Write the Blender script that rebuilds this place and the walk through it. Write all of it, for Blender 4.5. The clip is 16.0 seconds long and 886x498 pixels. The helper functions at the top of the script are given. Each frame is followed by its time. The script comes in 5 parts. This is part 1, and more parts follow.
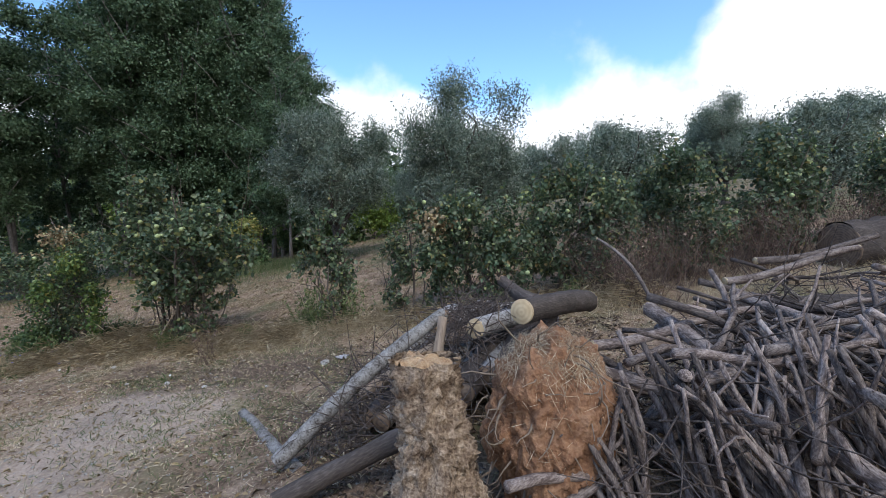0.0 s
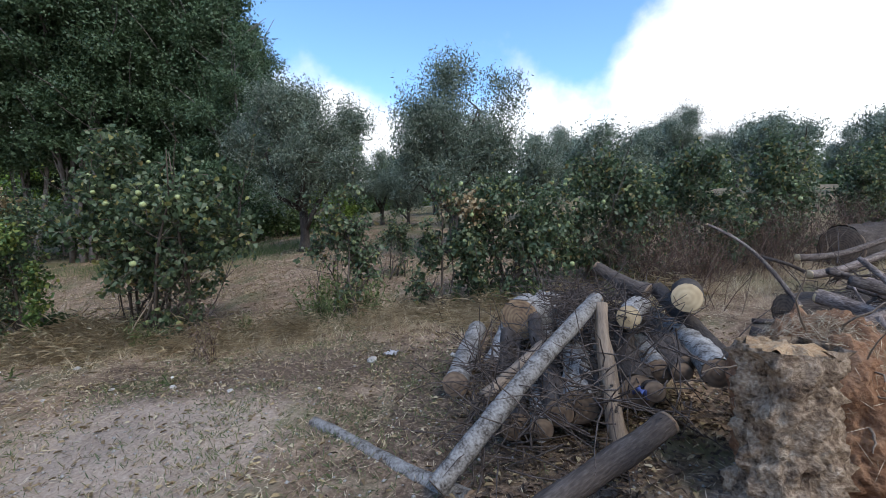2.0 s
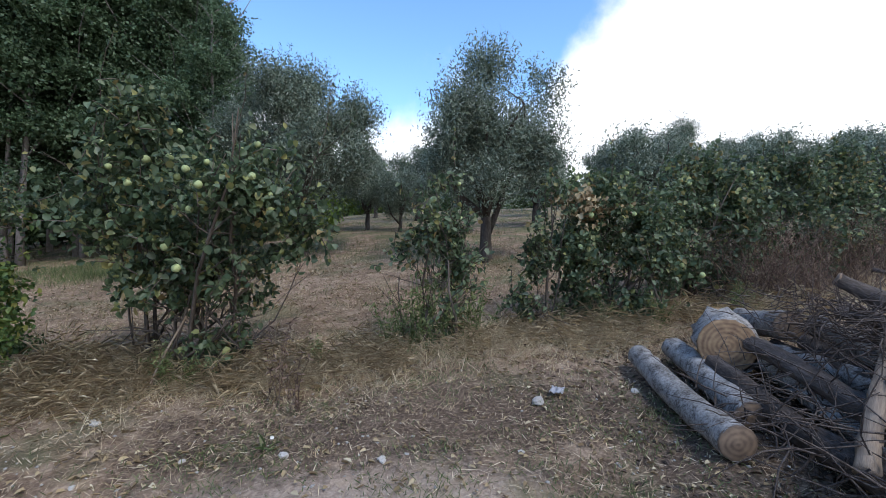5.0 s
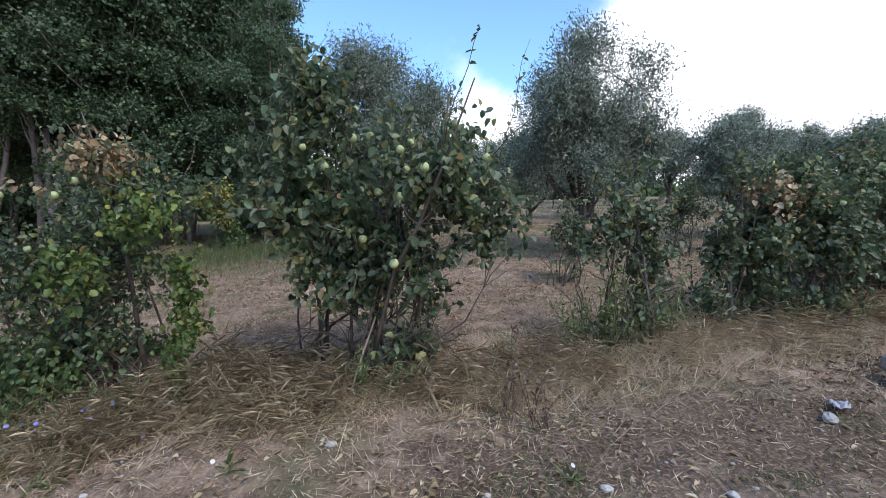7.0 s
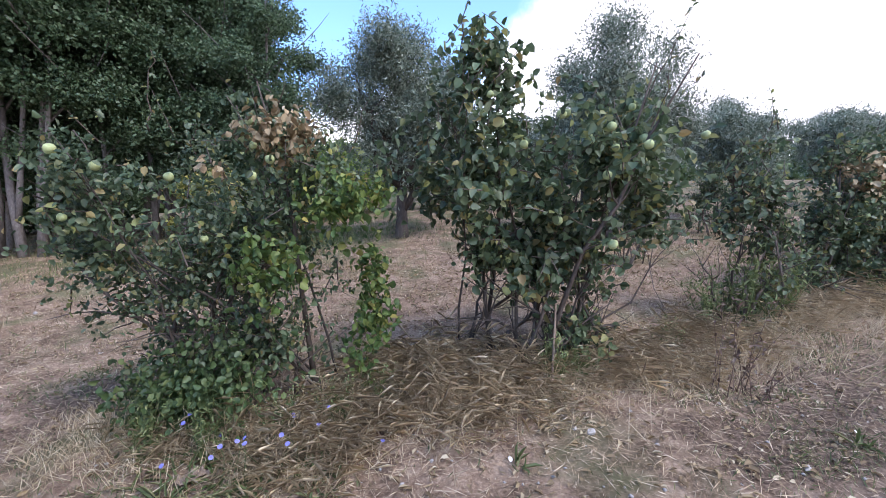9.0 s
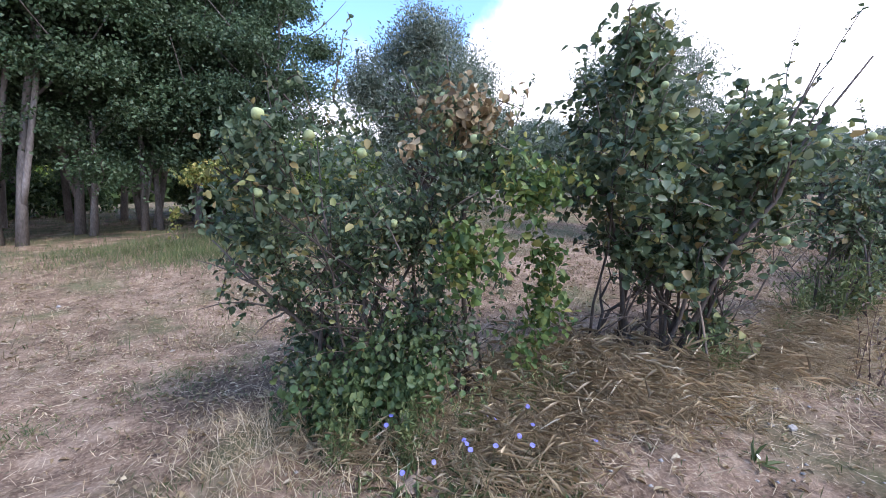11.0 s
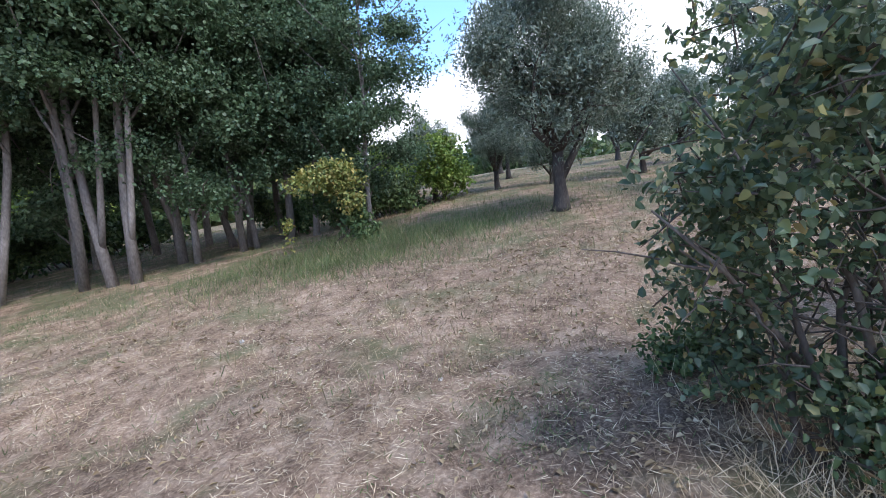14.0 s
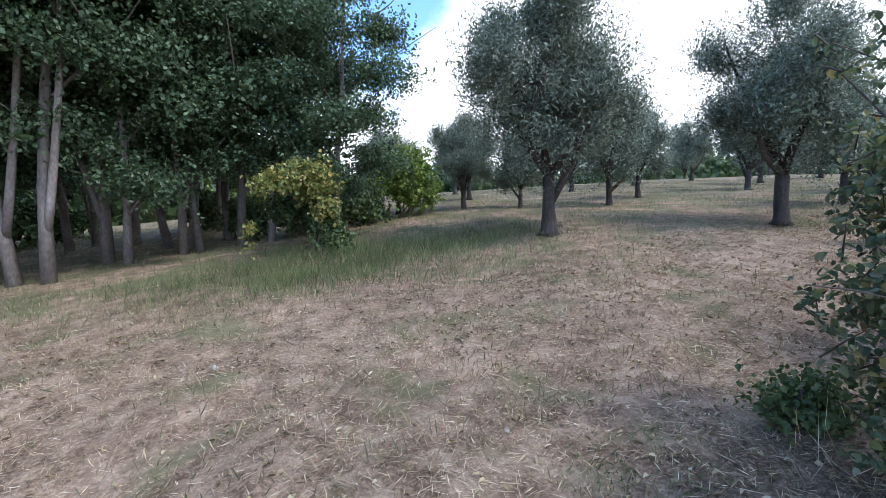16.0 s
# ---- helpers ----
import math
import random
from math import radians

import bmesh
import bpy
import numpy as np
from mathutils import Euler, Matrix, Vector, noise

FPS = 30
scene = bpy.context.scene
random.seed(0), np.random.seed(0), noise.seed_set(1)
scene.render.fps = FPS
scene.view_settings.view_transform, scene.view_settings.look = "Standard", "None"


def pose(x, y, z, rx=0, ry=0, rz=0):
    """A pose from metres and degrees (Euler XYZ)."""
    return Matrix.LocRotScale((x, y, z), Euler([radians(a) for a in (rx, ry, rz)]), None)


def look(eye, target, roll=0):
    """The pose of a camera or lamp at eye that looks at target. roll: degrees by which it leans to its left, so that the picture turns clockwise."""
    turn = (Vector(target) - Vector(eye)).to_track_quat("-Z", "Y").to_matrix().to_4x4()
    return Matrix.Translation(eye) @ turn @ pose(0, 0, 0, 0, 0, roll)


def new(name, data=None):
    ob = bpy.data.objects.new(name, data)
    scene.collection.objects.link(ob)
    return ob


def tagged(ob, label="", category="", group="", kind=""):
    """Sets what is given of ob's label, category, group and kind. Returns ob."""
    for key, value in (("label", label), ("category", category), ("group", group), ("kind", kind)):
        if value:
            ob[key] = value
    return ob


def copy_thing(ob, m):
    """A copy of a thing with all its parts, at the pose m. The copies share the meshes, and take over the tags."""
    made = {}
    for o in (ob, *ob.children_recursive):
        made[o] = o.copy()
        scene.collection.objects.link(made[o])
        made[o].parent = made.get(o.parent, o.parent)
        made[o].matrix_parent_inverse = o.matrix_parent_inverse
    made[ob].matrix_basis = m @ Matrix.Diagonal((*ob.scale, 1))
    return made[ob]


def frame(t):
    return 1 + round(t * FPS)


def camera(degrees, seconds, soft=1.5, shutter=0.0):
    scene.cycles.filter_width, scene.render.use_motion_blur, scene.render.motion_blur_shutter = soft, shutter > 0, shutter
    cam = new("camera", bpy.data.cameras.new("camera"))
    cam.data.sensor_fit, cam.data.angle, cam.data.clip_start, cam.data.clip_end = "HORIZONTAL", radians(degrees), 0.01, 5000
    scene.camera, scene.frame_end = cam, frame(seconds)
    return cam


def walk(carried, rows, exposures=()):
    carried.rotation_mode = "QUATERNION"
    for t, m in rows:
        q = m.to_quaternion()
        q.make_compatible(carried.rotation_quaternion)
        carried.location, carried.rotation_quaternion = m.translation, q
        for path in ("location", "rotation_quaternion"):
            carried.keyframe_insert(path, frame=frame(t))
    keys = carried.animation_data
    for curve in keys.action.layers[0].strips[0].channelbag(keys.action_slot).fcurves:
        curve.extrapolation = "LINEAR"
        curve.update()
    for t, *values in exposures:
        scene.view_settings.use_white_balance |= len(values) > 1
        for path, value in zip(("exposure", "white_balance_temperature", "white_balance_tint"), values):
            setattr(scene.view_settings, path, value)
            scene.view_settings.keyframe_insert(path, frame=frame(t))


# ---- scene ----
cam = camera(90.0, 16.0, soft=0.55)
PATH = [
    (0, (1.664, -0.199, 1.725), (1.216, 1.744, 1.560), -2.37),
    (0.5, (1.259, -0.186, 1.643), (0.946, 1.782, 1.470), -1.30),
    (1, (0.748, -0.066, 1.572), (0.481, 1.908, 1.399), -0.65),
    (1.5, (0.385, 0.036, 1.536), (0.126, 2.011, 1.358), -0.98),
    (2, (-0.006, 0.157, 1.510), (-0.116, 2.146, 1.339), 0.51),
    (2.5, (-0.336, 0.428, 1.443), (-0.344, 2.424, 1.311), -0.63),
    (3, (-0.810, 0.671, 1.433), (-0.835, 2.662, 1.250), 1.31),
    (3.2, (-0.969, 0.738, 1.405), (-0.991, 2.725, 1.182), 2.04),
    (5.3, (-2.246, 1.390, 1.322), (-2.032, 3.375, 1.204), 0.69),
    (5.5, (-2.402, 1.441, 1.336), (-2.182, 3.424, 1.186), -0.66),
    (6, (-2.827, 1.611, 1.325), (-2.657, 3.599, 1.181), -1.84),
    (6.5, (-3.332, 1.793, 1.294), (-3.223, 3.787, 1.177), 0.29),
    (7, (-3.840, 1.926, 1.230), (-3.690, 3.914, 1.072), 2.17),
    (7.5, (-4.299, 2.082, 1.197), (-4.107, 4.068, 1.060), 2.32),
    (8, (-4.806, 2.263, 1.169), (-4.577, 4.247, 1.063), 1.85),
    (8.5, (-5.237, 2.314, 1.126), (-5.017, 4.295, 0.956), 1.95),
    (9, (-5.754, 2.328, 1.109), (-5.351, 4.277, 0.909), 1.34),
    (9.5, (-6.152, 2.471, 1.030), (-5.748, 4.426, 0.900), 1.12),
    (10, (-6.481, 2.603, 0.996), (-6.051, 4.547, 0.810), 2.30),
    (10.2, (-6.594, 2.627, 0.982), (-6.152, 4.568, 0.795), 3.01),
    (12.3, (-8.231, 3.455, 0.906), (-7.242, 5.188, 0.770), -0.06),
    (12.5, (-8.354, 3.545, 0.884), (-7.317, 5.252, 0.790), -0.35),
    (13, (-8.620, 3.775, 0.850), (-7.575, 5.478, 0.753), 0.54),
    (13.5, (-8.846, 4.172, 0.820), (-8.075, 6.013, 0.692), -3.52),
    (14, (-9.035, 4.410, 0.806), (-8.583, 6.344, 0.574), -5.27),
    (14.5, (-9.181, 4.615, 0.807), (-8.514, 6.496, 0.690), -5.81),
    (15, (-9.386, 4.848, 0.785), (-8.630, 6.697, 0.669), -3.30),
    (15.5, (-9.630, 5.137, 0.780), (-8.984, 7.016, 0.548), -5.92),
    (16, (-9.745, 5.293, 0.769), (-9.002, 7.143, 0.608), -0.42),
]
walk(cam, [(t, look(eye, target, roll)) for t, eye, target, roll in PATH],
     exposures=[(0, 0.2, 6250, 8), (3, 0.17, 6250, 8), (7, 0.44, 6200, 13), (9, 0.86, 6150, 19), (10, 1.0, 6100, 19), (13, 1.0, 6050, 14), (16, 0.84, 6000, 10)])

# ---- sky and light ----
SUN_ELEV, SUN_AZ = radians(54), radians(150)
world = bpy.data.worlds.new("world")
scene.world = world
world.use_nodes = True
wn, wl = world.node_tree.nodes, world.node_tree.links
wn.clear()
w_out = wn.new("ShaderNodeOutputWorld")
w_bg = wn.new("ShaderNodeBackground")
w_sky = wn.new("ShaderNodeTexSky")
w_sky.sky_type = "NISHITA"
w_sky.sun_disc = False
w_sky.sun_elevation, w_sky.sun_rotation = SUN_ELEV, SUN_AZ
w_sky.air_density, w_sky.dust_density, w_sky.ozone_density = 1.0, 1.0, 1.5
w_co = wn.new("ShaderNodeTexCoord")
w_noise = wn.new("ShaderNodeTexNoise")
w_noise.inputs["Scale"].default_value = 3.2
w_noise.inputs["Detail"].default_value = 7
w_noise.inputs["Roughness"].default_value = 0.55
wl.new(w_co.outputs["Generated"], w_noise.inputs["Vector"])
w_sep = wn.new("ShaderNodeSeparateXYZ")
wl.new(w_co.outputs["Generated"], w_sep.inputs[0])


def wmath(op, a, b):
    n = wn.new("ShaderNodeMath")
    n.operation = op
    for i, v in enumerate((a, b)):
        if isinstance(v, (int, float)):
            n.inputs[i].default_value = v
        else:
            wl.new(v, n.inputs[i])
    return n.outputs[0]


# a bank of cloud to the east side, and a low one to the north-west
bank = wmath("MULTIPLY", wmath("SUBTRACT", wmath("SUBTRACT", w_sep.outputs[0], wmath("MULTIPLY", w_sep.outputs[2], 0.35)), 0.05), 3.2)
low = wmath("MULTIPLY", wmath("SUBTRACT", 0.41, w_sep.outputs[2]), 2.6)
cover = wmath("ADD", wmath("MAXIMUM", bank, low), wmath("MULTIPLY", wmath("SUBTRACT", w_noise.outputs["Fac"], 0.5), 1.4))
w_ramp = wn.new("ShaderNodeMapRange")
w_ramp.interpolation_type = "SMOOTHSTEP"
w_ramp.inputs["From Min"].default_value = 0.28
w_ramp.inputs["From Max"].default_value = 0.62
wl.new(cover, w_ramp.inputs["Value"])
w_mix = wn.new("ShaderNodeMix")
w_mix.data_type = "RGBA"
wl.new(w_ramp.outputs[0], w_mix.inputs["Factor"])
w_gain = wn.new("ShaderNodeMix")
w_gain.data_type, w_gain.blend_type = "RGBA", "MULTIPLY"
w_gain.inputs["Factor"].default_value = 1.0
wl.new(w_sky.outputs[0], w_gain.inputs["A"])
w_gain.inputs["B"].default_value = (1.2, 1.5, 1.78, 1)
wl.new(w_gain.outputs["Result"], w_mix.inputs["A"])
w_mix.inputs["B"].default_value = (8.0, 8.0, 8.3, 1)
wl.new(w_mix.outputs["Result"], w_bg.inputs["Color"])
w_bg.inputs["Strength"].default_value = 0.15
wl.new(w_bg.outputs[0], w_out.inputs[0])

sun = new("sun", bpy.data.lights.new("sun", "SUN"))
sun.data.energy, sun.data.angle, sun.data.color = 1.5, radians(14), (1.0, 0.92, 0.82)
sun.matrix_world = look((0, 0, 30), (30 * -math.sin(SUN_AZ), 30 * -math.cos(SUN_AZ), 30 - 30 * math.tan(SUN_ELEV)))


# ---- materials ----
def mat_base(name):
    m = bpy.data.materials.new(name)
    m.use_nodes = True
    return m, m.node_tree.nodes, m.node_tree.links, m.node_tree.nodes["Principled BSDF"]


def ramp(nodes, stops):
    r = nodes.new("ShaderNodeValToRGB")
    e = r.color_ramp.elements
    while len(e) < len(stops):
        e.new(0.5)
    for el, (p, c) in zip(e, stops):
        el.position, el.color = p, (*c, 1)
    return r


def leaf_mat(name, stops, rough=0.5, through_light=0.3, back=None):
    """Leaf: colour differs from leaf to leaf; some light passes through."""
    m, n, l, b = mat_base(name)
    g = n.new("ShaderNodeNewGeometry")
    r = ramp(n, stops)
    l.new(g.outputs["Random Per Island"], r.inputs[0])
    tc = n.new("ShaderNodeTexCoord")
    nz = n.new("ShaderNodeTexNoise")
    nz.inputs["Scale"].default_value = 1.3
    nz.inputs["Detail"].default_value = 4
    l.new(tc.outputs["Object"], nz.inputs["Vector"])
    hsv = n.new("ShaderNodeHueSaturation")
    mr = n.new("ShaderNodeMapRange")
    mr.inputs["From Min"].default_value, mr.inputs["From Max"].default_value = 0.3, 0.7
    mr.inputs["To Min"].default_value, mr.inputs["To Max"].default_value = 0.7, 1.3
    l.new(nz.outputs["Fac"], mr.inputs["Value"])
    l.new(mr.outputs[0], hsv.inputs["Value"])
    l.new(r.outputs[0], hsv.inputs["Color"])
    l.new(hsv.outputs[0], b.inputs["Base Color"])
    b.inputs["Roughness"].default_value = rough
    b.inputs["Specular IOR Level"].default_value = 0.35
    t = n.new("ShaderNodeBsdfTranslucent")
    l.new(hsv.outputs[0], t.inputs["Color"])
    mx = n.new("ShaderNodeMixShader")
    mx.inputs[0].default_value = through_light
    l.new(b.outputs[0], mx.inputs[1])
    l.new(t.outputs[0], mx.inputs[2])
    l.new(mx.outputs[0], n["Material Output"].inputs["Surface"])
    return m


def rough_mat(name, stops, scale, rough=0.85, bump=0.4, stretch=(1, 1, 1), fine=6.0, dist=0.01, rand=0.25):
    """Bark, soil, stone: two scales of noise, relief, and a shift from object to object."""
    m, n, l, b = mat_base(name)
    tc = n.new("ShaderNodeTexCoord")
    mp = n.new("ShaderNodeMapping")
    mp.inputs["Scale"].default_value = stretch
    l.new(tc.outputs["Object"], mp.inputs[0])
    oi = n.new("ShaderNodeObjectInfo")
    ad = n.new("ShaderNodeVectorMath")
    sc = n.new("ShaderNodeVectorMath")
    sc.operation = "SCALE"
    sc.inputs[0].default_value = (37, 11, 23)
    l.new(oi.outputs["Random"], sc.inputs["Scale"])
    l.new(mp.outputs[0], ad.inputs[0])
    l.new(sc.outputs[0], ad.inputs[1])
    a = n.new("ShaderNodeTexNoise")
    a.inputs["Scale"].default_value, a.inputs["Detail"].default_value, a.inputs["Roughness"].default_value = scale, 8, 0.65
    c = n.new("ShaderNodeTexNoise")
    c.inputs["Scale"].default_value, c.inputs["Detail"].default_value = scale * fine, 4
    l.new(ad.outputs[0], a.inputs["Vector"])
    l.new(ad.outputs[0], c.inputs["Vector"])
    mm = n.new("ShaderNodeMath")
    mm.operation = "MULTIPLY_ADD"
    mm.inputs[1].default_value, mm.inputs[2].default_value = 0.45, 0.0
    l.new(c.outputs["Fac"], mm.inputs[0])
    m2 = n.new("ShaderNodeMath")
    m2.operation = "MULTIPLY_ADD"
    m2.inputs[1].default_value = 0.62
    l.new(a.outputs["Fac"], m2.inputs[0])
    l.new(mm.outputs[0], m2.inputs[2])
    r = ramp(n, stops)
    l.new(m2.outputs[0], r.inputs[0])
    hsv = n.new("ShaderNodeHueSaturation")
    mr = n.new("ShaderNodeMapRange")
    mr.inputs["To Min"].default_value, mr.inputs["To Max"].default_value = 1 - rand, 1 + rand
    l.new(oi.outputs["Random"], mr.inputs["Value"])
    l.new(mr.outputs[0], hsv.inputs["Value"])
    l.new(r.outputs[0], hsv.inputs["Color"])
    l.new(hsv.outputs[0], b.inputs["Base Color"])
    b.inputs["Roughness"].default_value = rough
    b.inputs["Specular IOR Level"].default_value = 0.25
    bp = n.new("ShaderNodeBump")
    bp.inputs["Strength"].default_value, bp.inputs["Distance"].default_value = bump, dist
    l.new(m2.outputs[0], bp.inputs["Height"])
    l.new(bp.outputs[0], b.inputs["Normal"])
    return m


def ground_mat():
    """Trodden earth under cut straw: pale dust, brown litter and thin green patches."""
    m, n, l, b = mat_base("dry_ground")
    tc = n.new("ShaderNodeTexCoord")

    def nz(scale, detail=6, rough=0.6):
        t = n.new("ShaderNodeTexNoise")
        t.inputs["Scale"].default_value, t.inputs["Detail"].default_value, t.inputs["Roughness"].default_value = scale, detail, rough
        l.new(tc.outputs["Object"], t.inputs["Vector"])
        return t.outputs["Fac"]

    fine, mid, big, patch = nz(38, 8, 0.75), nz(4.5, 6), nz(0.7, 4), nz(1.1, 5)
    r1 = ramp(n, [(0.36, (0.05, 0.033, 0.023)), (0.5, (0.205, 0.138, 0.092)), (0.62, (0.49, 0.365, 0.255))])
    l.new(fine, r1.inputs[0])
    r2 = ramp(n, [(0.36, (0.085, 0.055, 0.038)), (0.5, (0.275, 0.19, 0.132)), (0.64, (0.48, 0.365, 0.265))])
    l.new(mid, r2.inputs[0])
    mx = n.new("ShaderNodeMix")
    mx.data_type = "RGBA"
    mx.inputs["Factor"].default_value = 0.5
    l.new(r1.outputs[0], mx.inputs["A"])
    l.new(r2.outputs[0], mx.inputs["B"])
    gr = ramp(n, [(0.52, (0, 0, 0)), (0.66, (0.75, 0.75, 0.75))])
    # the uncut meadow begins beyond the trodden strip
    sp = n.new("ShaderNodeSeparateXYZ")
    l.new(tc.outputs["Object"], sp.inputs[0])
    my = n.new("ShaderNodeMapRange")
    my.inputs["From Min"].default_value, my.inputs["From Max"].default_value = 9.5, 14.0
    my.inputs["To Min"].default_value, my.inputs["To Max"].default_value = 0.0, 0.11
    l.new(sp.outputs[1], my.inputs["Value"])
    pa = n.new("ShaderNodeMath")
    l.new(patch, pa.inputs[0])
    l.new(my.outputs[0], pa.inputs[1])
    l.new(pa.outputs[0], gr.inputs[0])
    mg = n.new("ShaderNodeMix")
    mg.data_type = "RGBA"
    l.new(gr.outputs[0], mg.inputs["Factor"])
    l.new(mx.outputs["Result"], mg.inputs["A"])
    mg.inputs["B"].default_value = (0.115, 0.125, 0.06, 1)
    # bare pale dust where feet and wheels have passed
    last = mg.outputs["Result"]
    for cx, cy, rx, ry in ((-2.4, 3.2, 1.3, 0.9), (-2.0, 2.3, 0.9, 0.9), (-9.6, 4.3, 1.1, 0.8), (-5.2, 2.7, 1.5, 0.7)):
        mp = n.new("ShaderNodeMapping")
        mp.vector_type = "TEXTURE"
        mp.inputs["Location"].default_value, mp.inputs["Scale"].default_value = (cx, cy, 0), (rx, ry, 50)
        l.new(tc.outputs["Object"], mp.inputs[0])
        ln = n.new("ShaderNodeVectorMath")
        ln.operation = "LENGTH"
        l.new(mp.outputs[0], ln.inputs[0])
        ad = n.new("ShaderNodeMath")
        ad.operation = "MULTIPLY_ADD"
        ad.inputs[1].default_value = 1.5
        l.new(mid, ad.inputs[0])
        l.new(ln.outputs["Value"], ad.inputs[2])
        mr0 = n.new("ShaderNodeMapRange")
        mr0.inputs["From Min"].default_value, mr0.inputs["From Max"].default_value = 1.35, 1.8
        mr0.inputs["To Min"].default_value, mr0.inputs["To Max"].default_value = 0.92, 0.0
        l.new(ad.outputs[0], mr0.inputs["Value"])
        mb = n.new("ShaderNodeMix")
        mb.data_type = "RGBA"
        l.new(mr0.outputs[0], mb.inputs["Factor"])
        l.new(last, mb.inputs["A"])
        rb = ramp(n, [(0.35, (0.27, 0.20, 0.155)), (0.65, (0.52, 0.42, 0.335))])
        l.new(fine, rb.inputs[0])
        l.new(rb.outputs[0], mb.inputs["B"])
        last = mb.outputs["Result"]
    # darker brown ground between the row and the wood pile
    # the last ellipse paints the shadow under the broad shrub into the colour
    for cx, cy, rx, ry in ((-1.6, 4.6, 1.7, 0.9), (0.0, 3.6, 1.1, 1.6), (-3.0, 4.4, 1.0, 0.7), (-7.6, 6.4, 0.7, 0.6)):
        mp = n.new("ShaderNodeMapping")
        mp.vector_type = "TEXTURE"
        mp.inputs["Location"].default_value, mp.inputs["Scale"].default_value = (cx, cy, 0), (rx, ry, 50)
        l.new(tc.outputs["Object"], mp.inputs[0])
        ln = n.new("ShaderNodeVectorMath")
        ln.operation = "LENGTH"
        l.new(mp.outputs[0], ln.inputs[0])
        ad = n.new("ShaderNodeMath")
        ad.operation = "MULTIPLY_ADD"
        ad.inputs[1].default_value = 1.4
        l.new(mid, ad.inputs[0])
        l.new(ln.outputs["Value"], ad.inputs[2])
        mr0 = n.new("ShaderNodeMapRange")
        mr0.inputs["From Min"].default_value, mr0.inputs["From Max"].default_value = 1.2, 1.9
        mr0.inputs["To Min"].default_value, mr0.inputs["To Max"].default_value = 0.8, 0.0
        l.new(ad.outputs[0], mr0.inputs["Value"])
        mb = n.new("ShaderNodeMix")
        mb.data_type = "RGBA"
        l.new(mr0.outputs[0], mb.inputs["Factor"])
        l.new(last, mb.inputs["A"])
        rb = ramp(n, [(0.36, (0.03, 0.021, 0.016)), (0.5, (0.10, 0.07, 0.05)), (0.64, (0.26, 0.195, 0.145))])
        l.new(fine, rb.inputs[0])
        l.new(rb.outputs[0], mb.inputs["B"])
        last = mb.outputs["Result"]
    hs = n.new("ShaderNodeHueSaturation")
    mr = n.new("ShaderNodeMapRange")
    mr.inputs["From Min"].default_value, mr.inputs["From Max"].default_value = 0.3, 0.7
    mr.inputs["To Min"].default_value, mr.inputs["To Max"].default_value = 0.75, 1.2
    l.new(big, mr.inputs["Value"])
    l.new(mr.outputs[0], hs.inputs["Value"])
    l.new(last, hs.inputs["Color"])
    l.new(hs.outputs[0], b.inputs["Base Color"])
    b.inputs["Roughness"].default_value = 0.95
    b.inputs["Specular IOR Level"].default_value = 0.15
    bp = n.new("ShaderNodeBump")
    bp.inputs["Strength"].default_value, bp.inputs["Distance"].default_value = 0.7, 0.02
    l.new(fine, bp.inputs["Height"])
    l.new(bp.outputs[0], b.inputs["Normal"])
    return m


def cut_mat(name, light, dark):
    """Sawn end of a log: growth rings about its axis (local z)."""
    m, n, l, b = mat_base(name)
    tc = n.new("ShaderNodeTexCoord")
    w = n.new("ShaderNodeTexWave")
    w.wave_type, w.rings_direction = "RINGS", "Z"
    w.inputs["Scale"].default_value, w.inputs["Distortion"].default_value, w.inputs["Detail"].default_value = 9, 3.5, 4
    l.new(tc.outputs["Object"], w.inputs["Vector"])
    z = n.new("ShaderNodeTexNoise")
    z.inputs["Scale"].default_value, z.inputs["Detail"].default_value = 14, 6
    l.new(tc.outputs["Object"], z.inputs["Vector"])
    mm = n.new("ShaderNodeMath")
    mm.operation = "MULTIPLY_ADD"
    mm.inputs[1].default_value = 0.22
    l.new(w.outputs["Fac"], mm.inputs[0])
    l.new(z.outputs["Fac"], mm.inputs[2])
    r = ramp(n, [(0.35, dark), (0.85, light)])
    l.new(mm.outputs[0], r.inputs[0])
    l.new(r.outputs[0], b.inputs["Base Color"])
    b.inputs["Roughness"].default_value = 0.8
    return m


M_GROUND = ground_mat()
M_QUINCE = leaf_mat("quince_leaf", [(0.0, (0.052, 0.080, 0.044)), (0.4, (0.088, 0.13, 0.064)), (0.68, (0.13, 0.178, 0.098)), (0.84, (0.20, 0.235, 0.15)), (0.94, (0.26, 0.28, 0.10)), (1.0, (0.30, 0.22, 0.10))], 0.42, 0.38)
M_VINE = leaf_mat("vine_leaf", [(0.0, (0.06, 0.115, 0.035)), (0.6, (0.12, 0.18, 0.05)), (0.9, (0.22, 0.26, 0.07)), (1.0, (0.33, 0.29, 0.08))], 0.5)
M_YELLOWVINE = leaf_mat("yellow_vine_leaf", [(0.0, (0.10, 0.14, 0.04)), (0.4, (0.19, 0.22, 0.06)), (0.8, (0.33, 0.31, 0.09)), (1.0, (0.46, 0.37, 0.14))], 0.5)
M_DEADLEAF = leaf_mat("withered_leaf", [(0.0, (0.16, 0.11, 0.06)), (0.5, (0.27, 0.20, 0.11)), (0.85, (0.40, 0.32, 0.19)), (1.0, (0.56, 0.49, 0.34))], 0.8, 0.15)
M_OLIVE = leaf_mat("olive_leaf", [(0.0, (0.07, 0.098, 0.068)), (0.5, (0.155, 0.198, 0.145)), (0.85, (0.26, 0.305, 0.235)), (1.0, (0.36, 0.40, 0.32))], 0.45, 0.3)
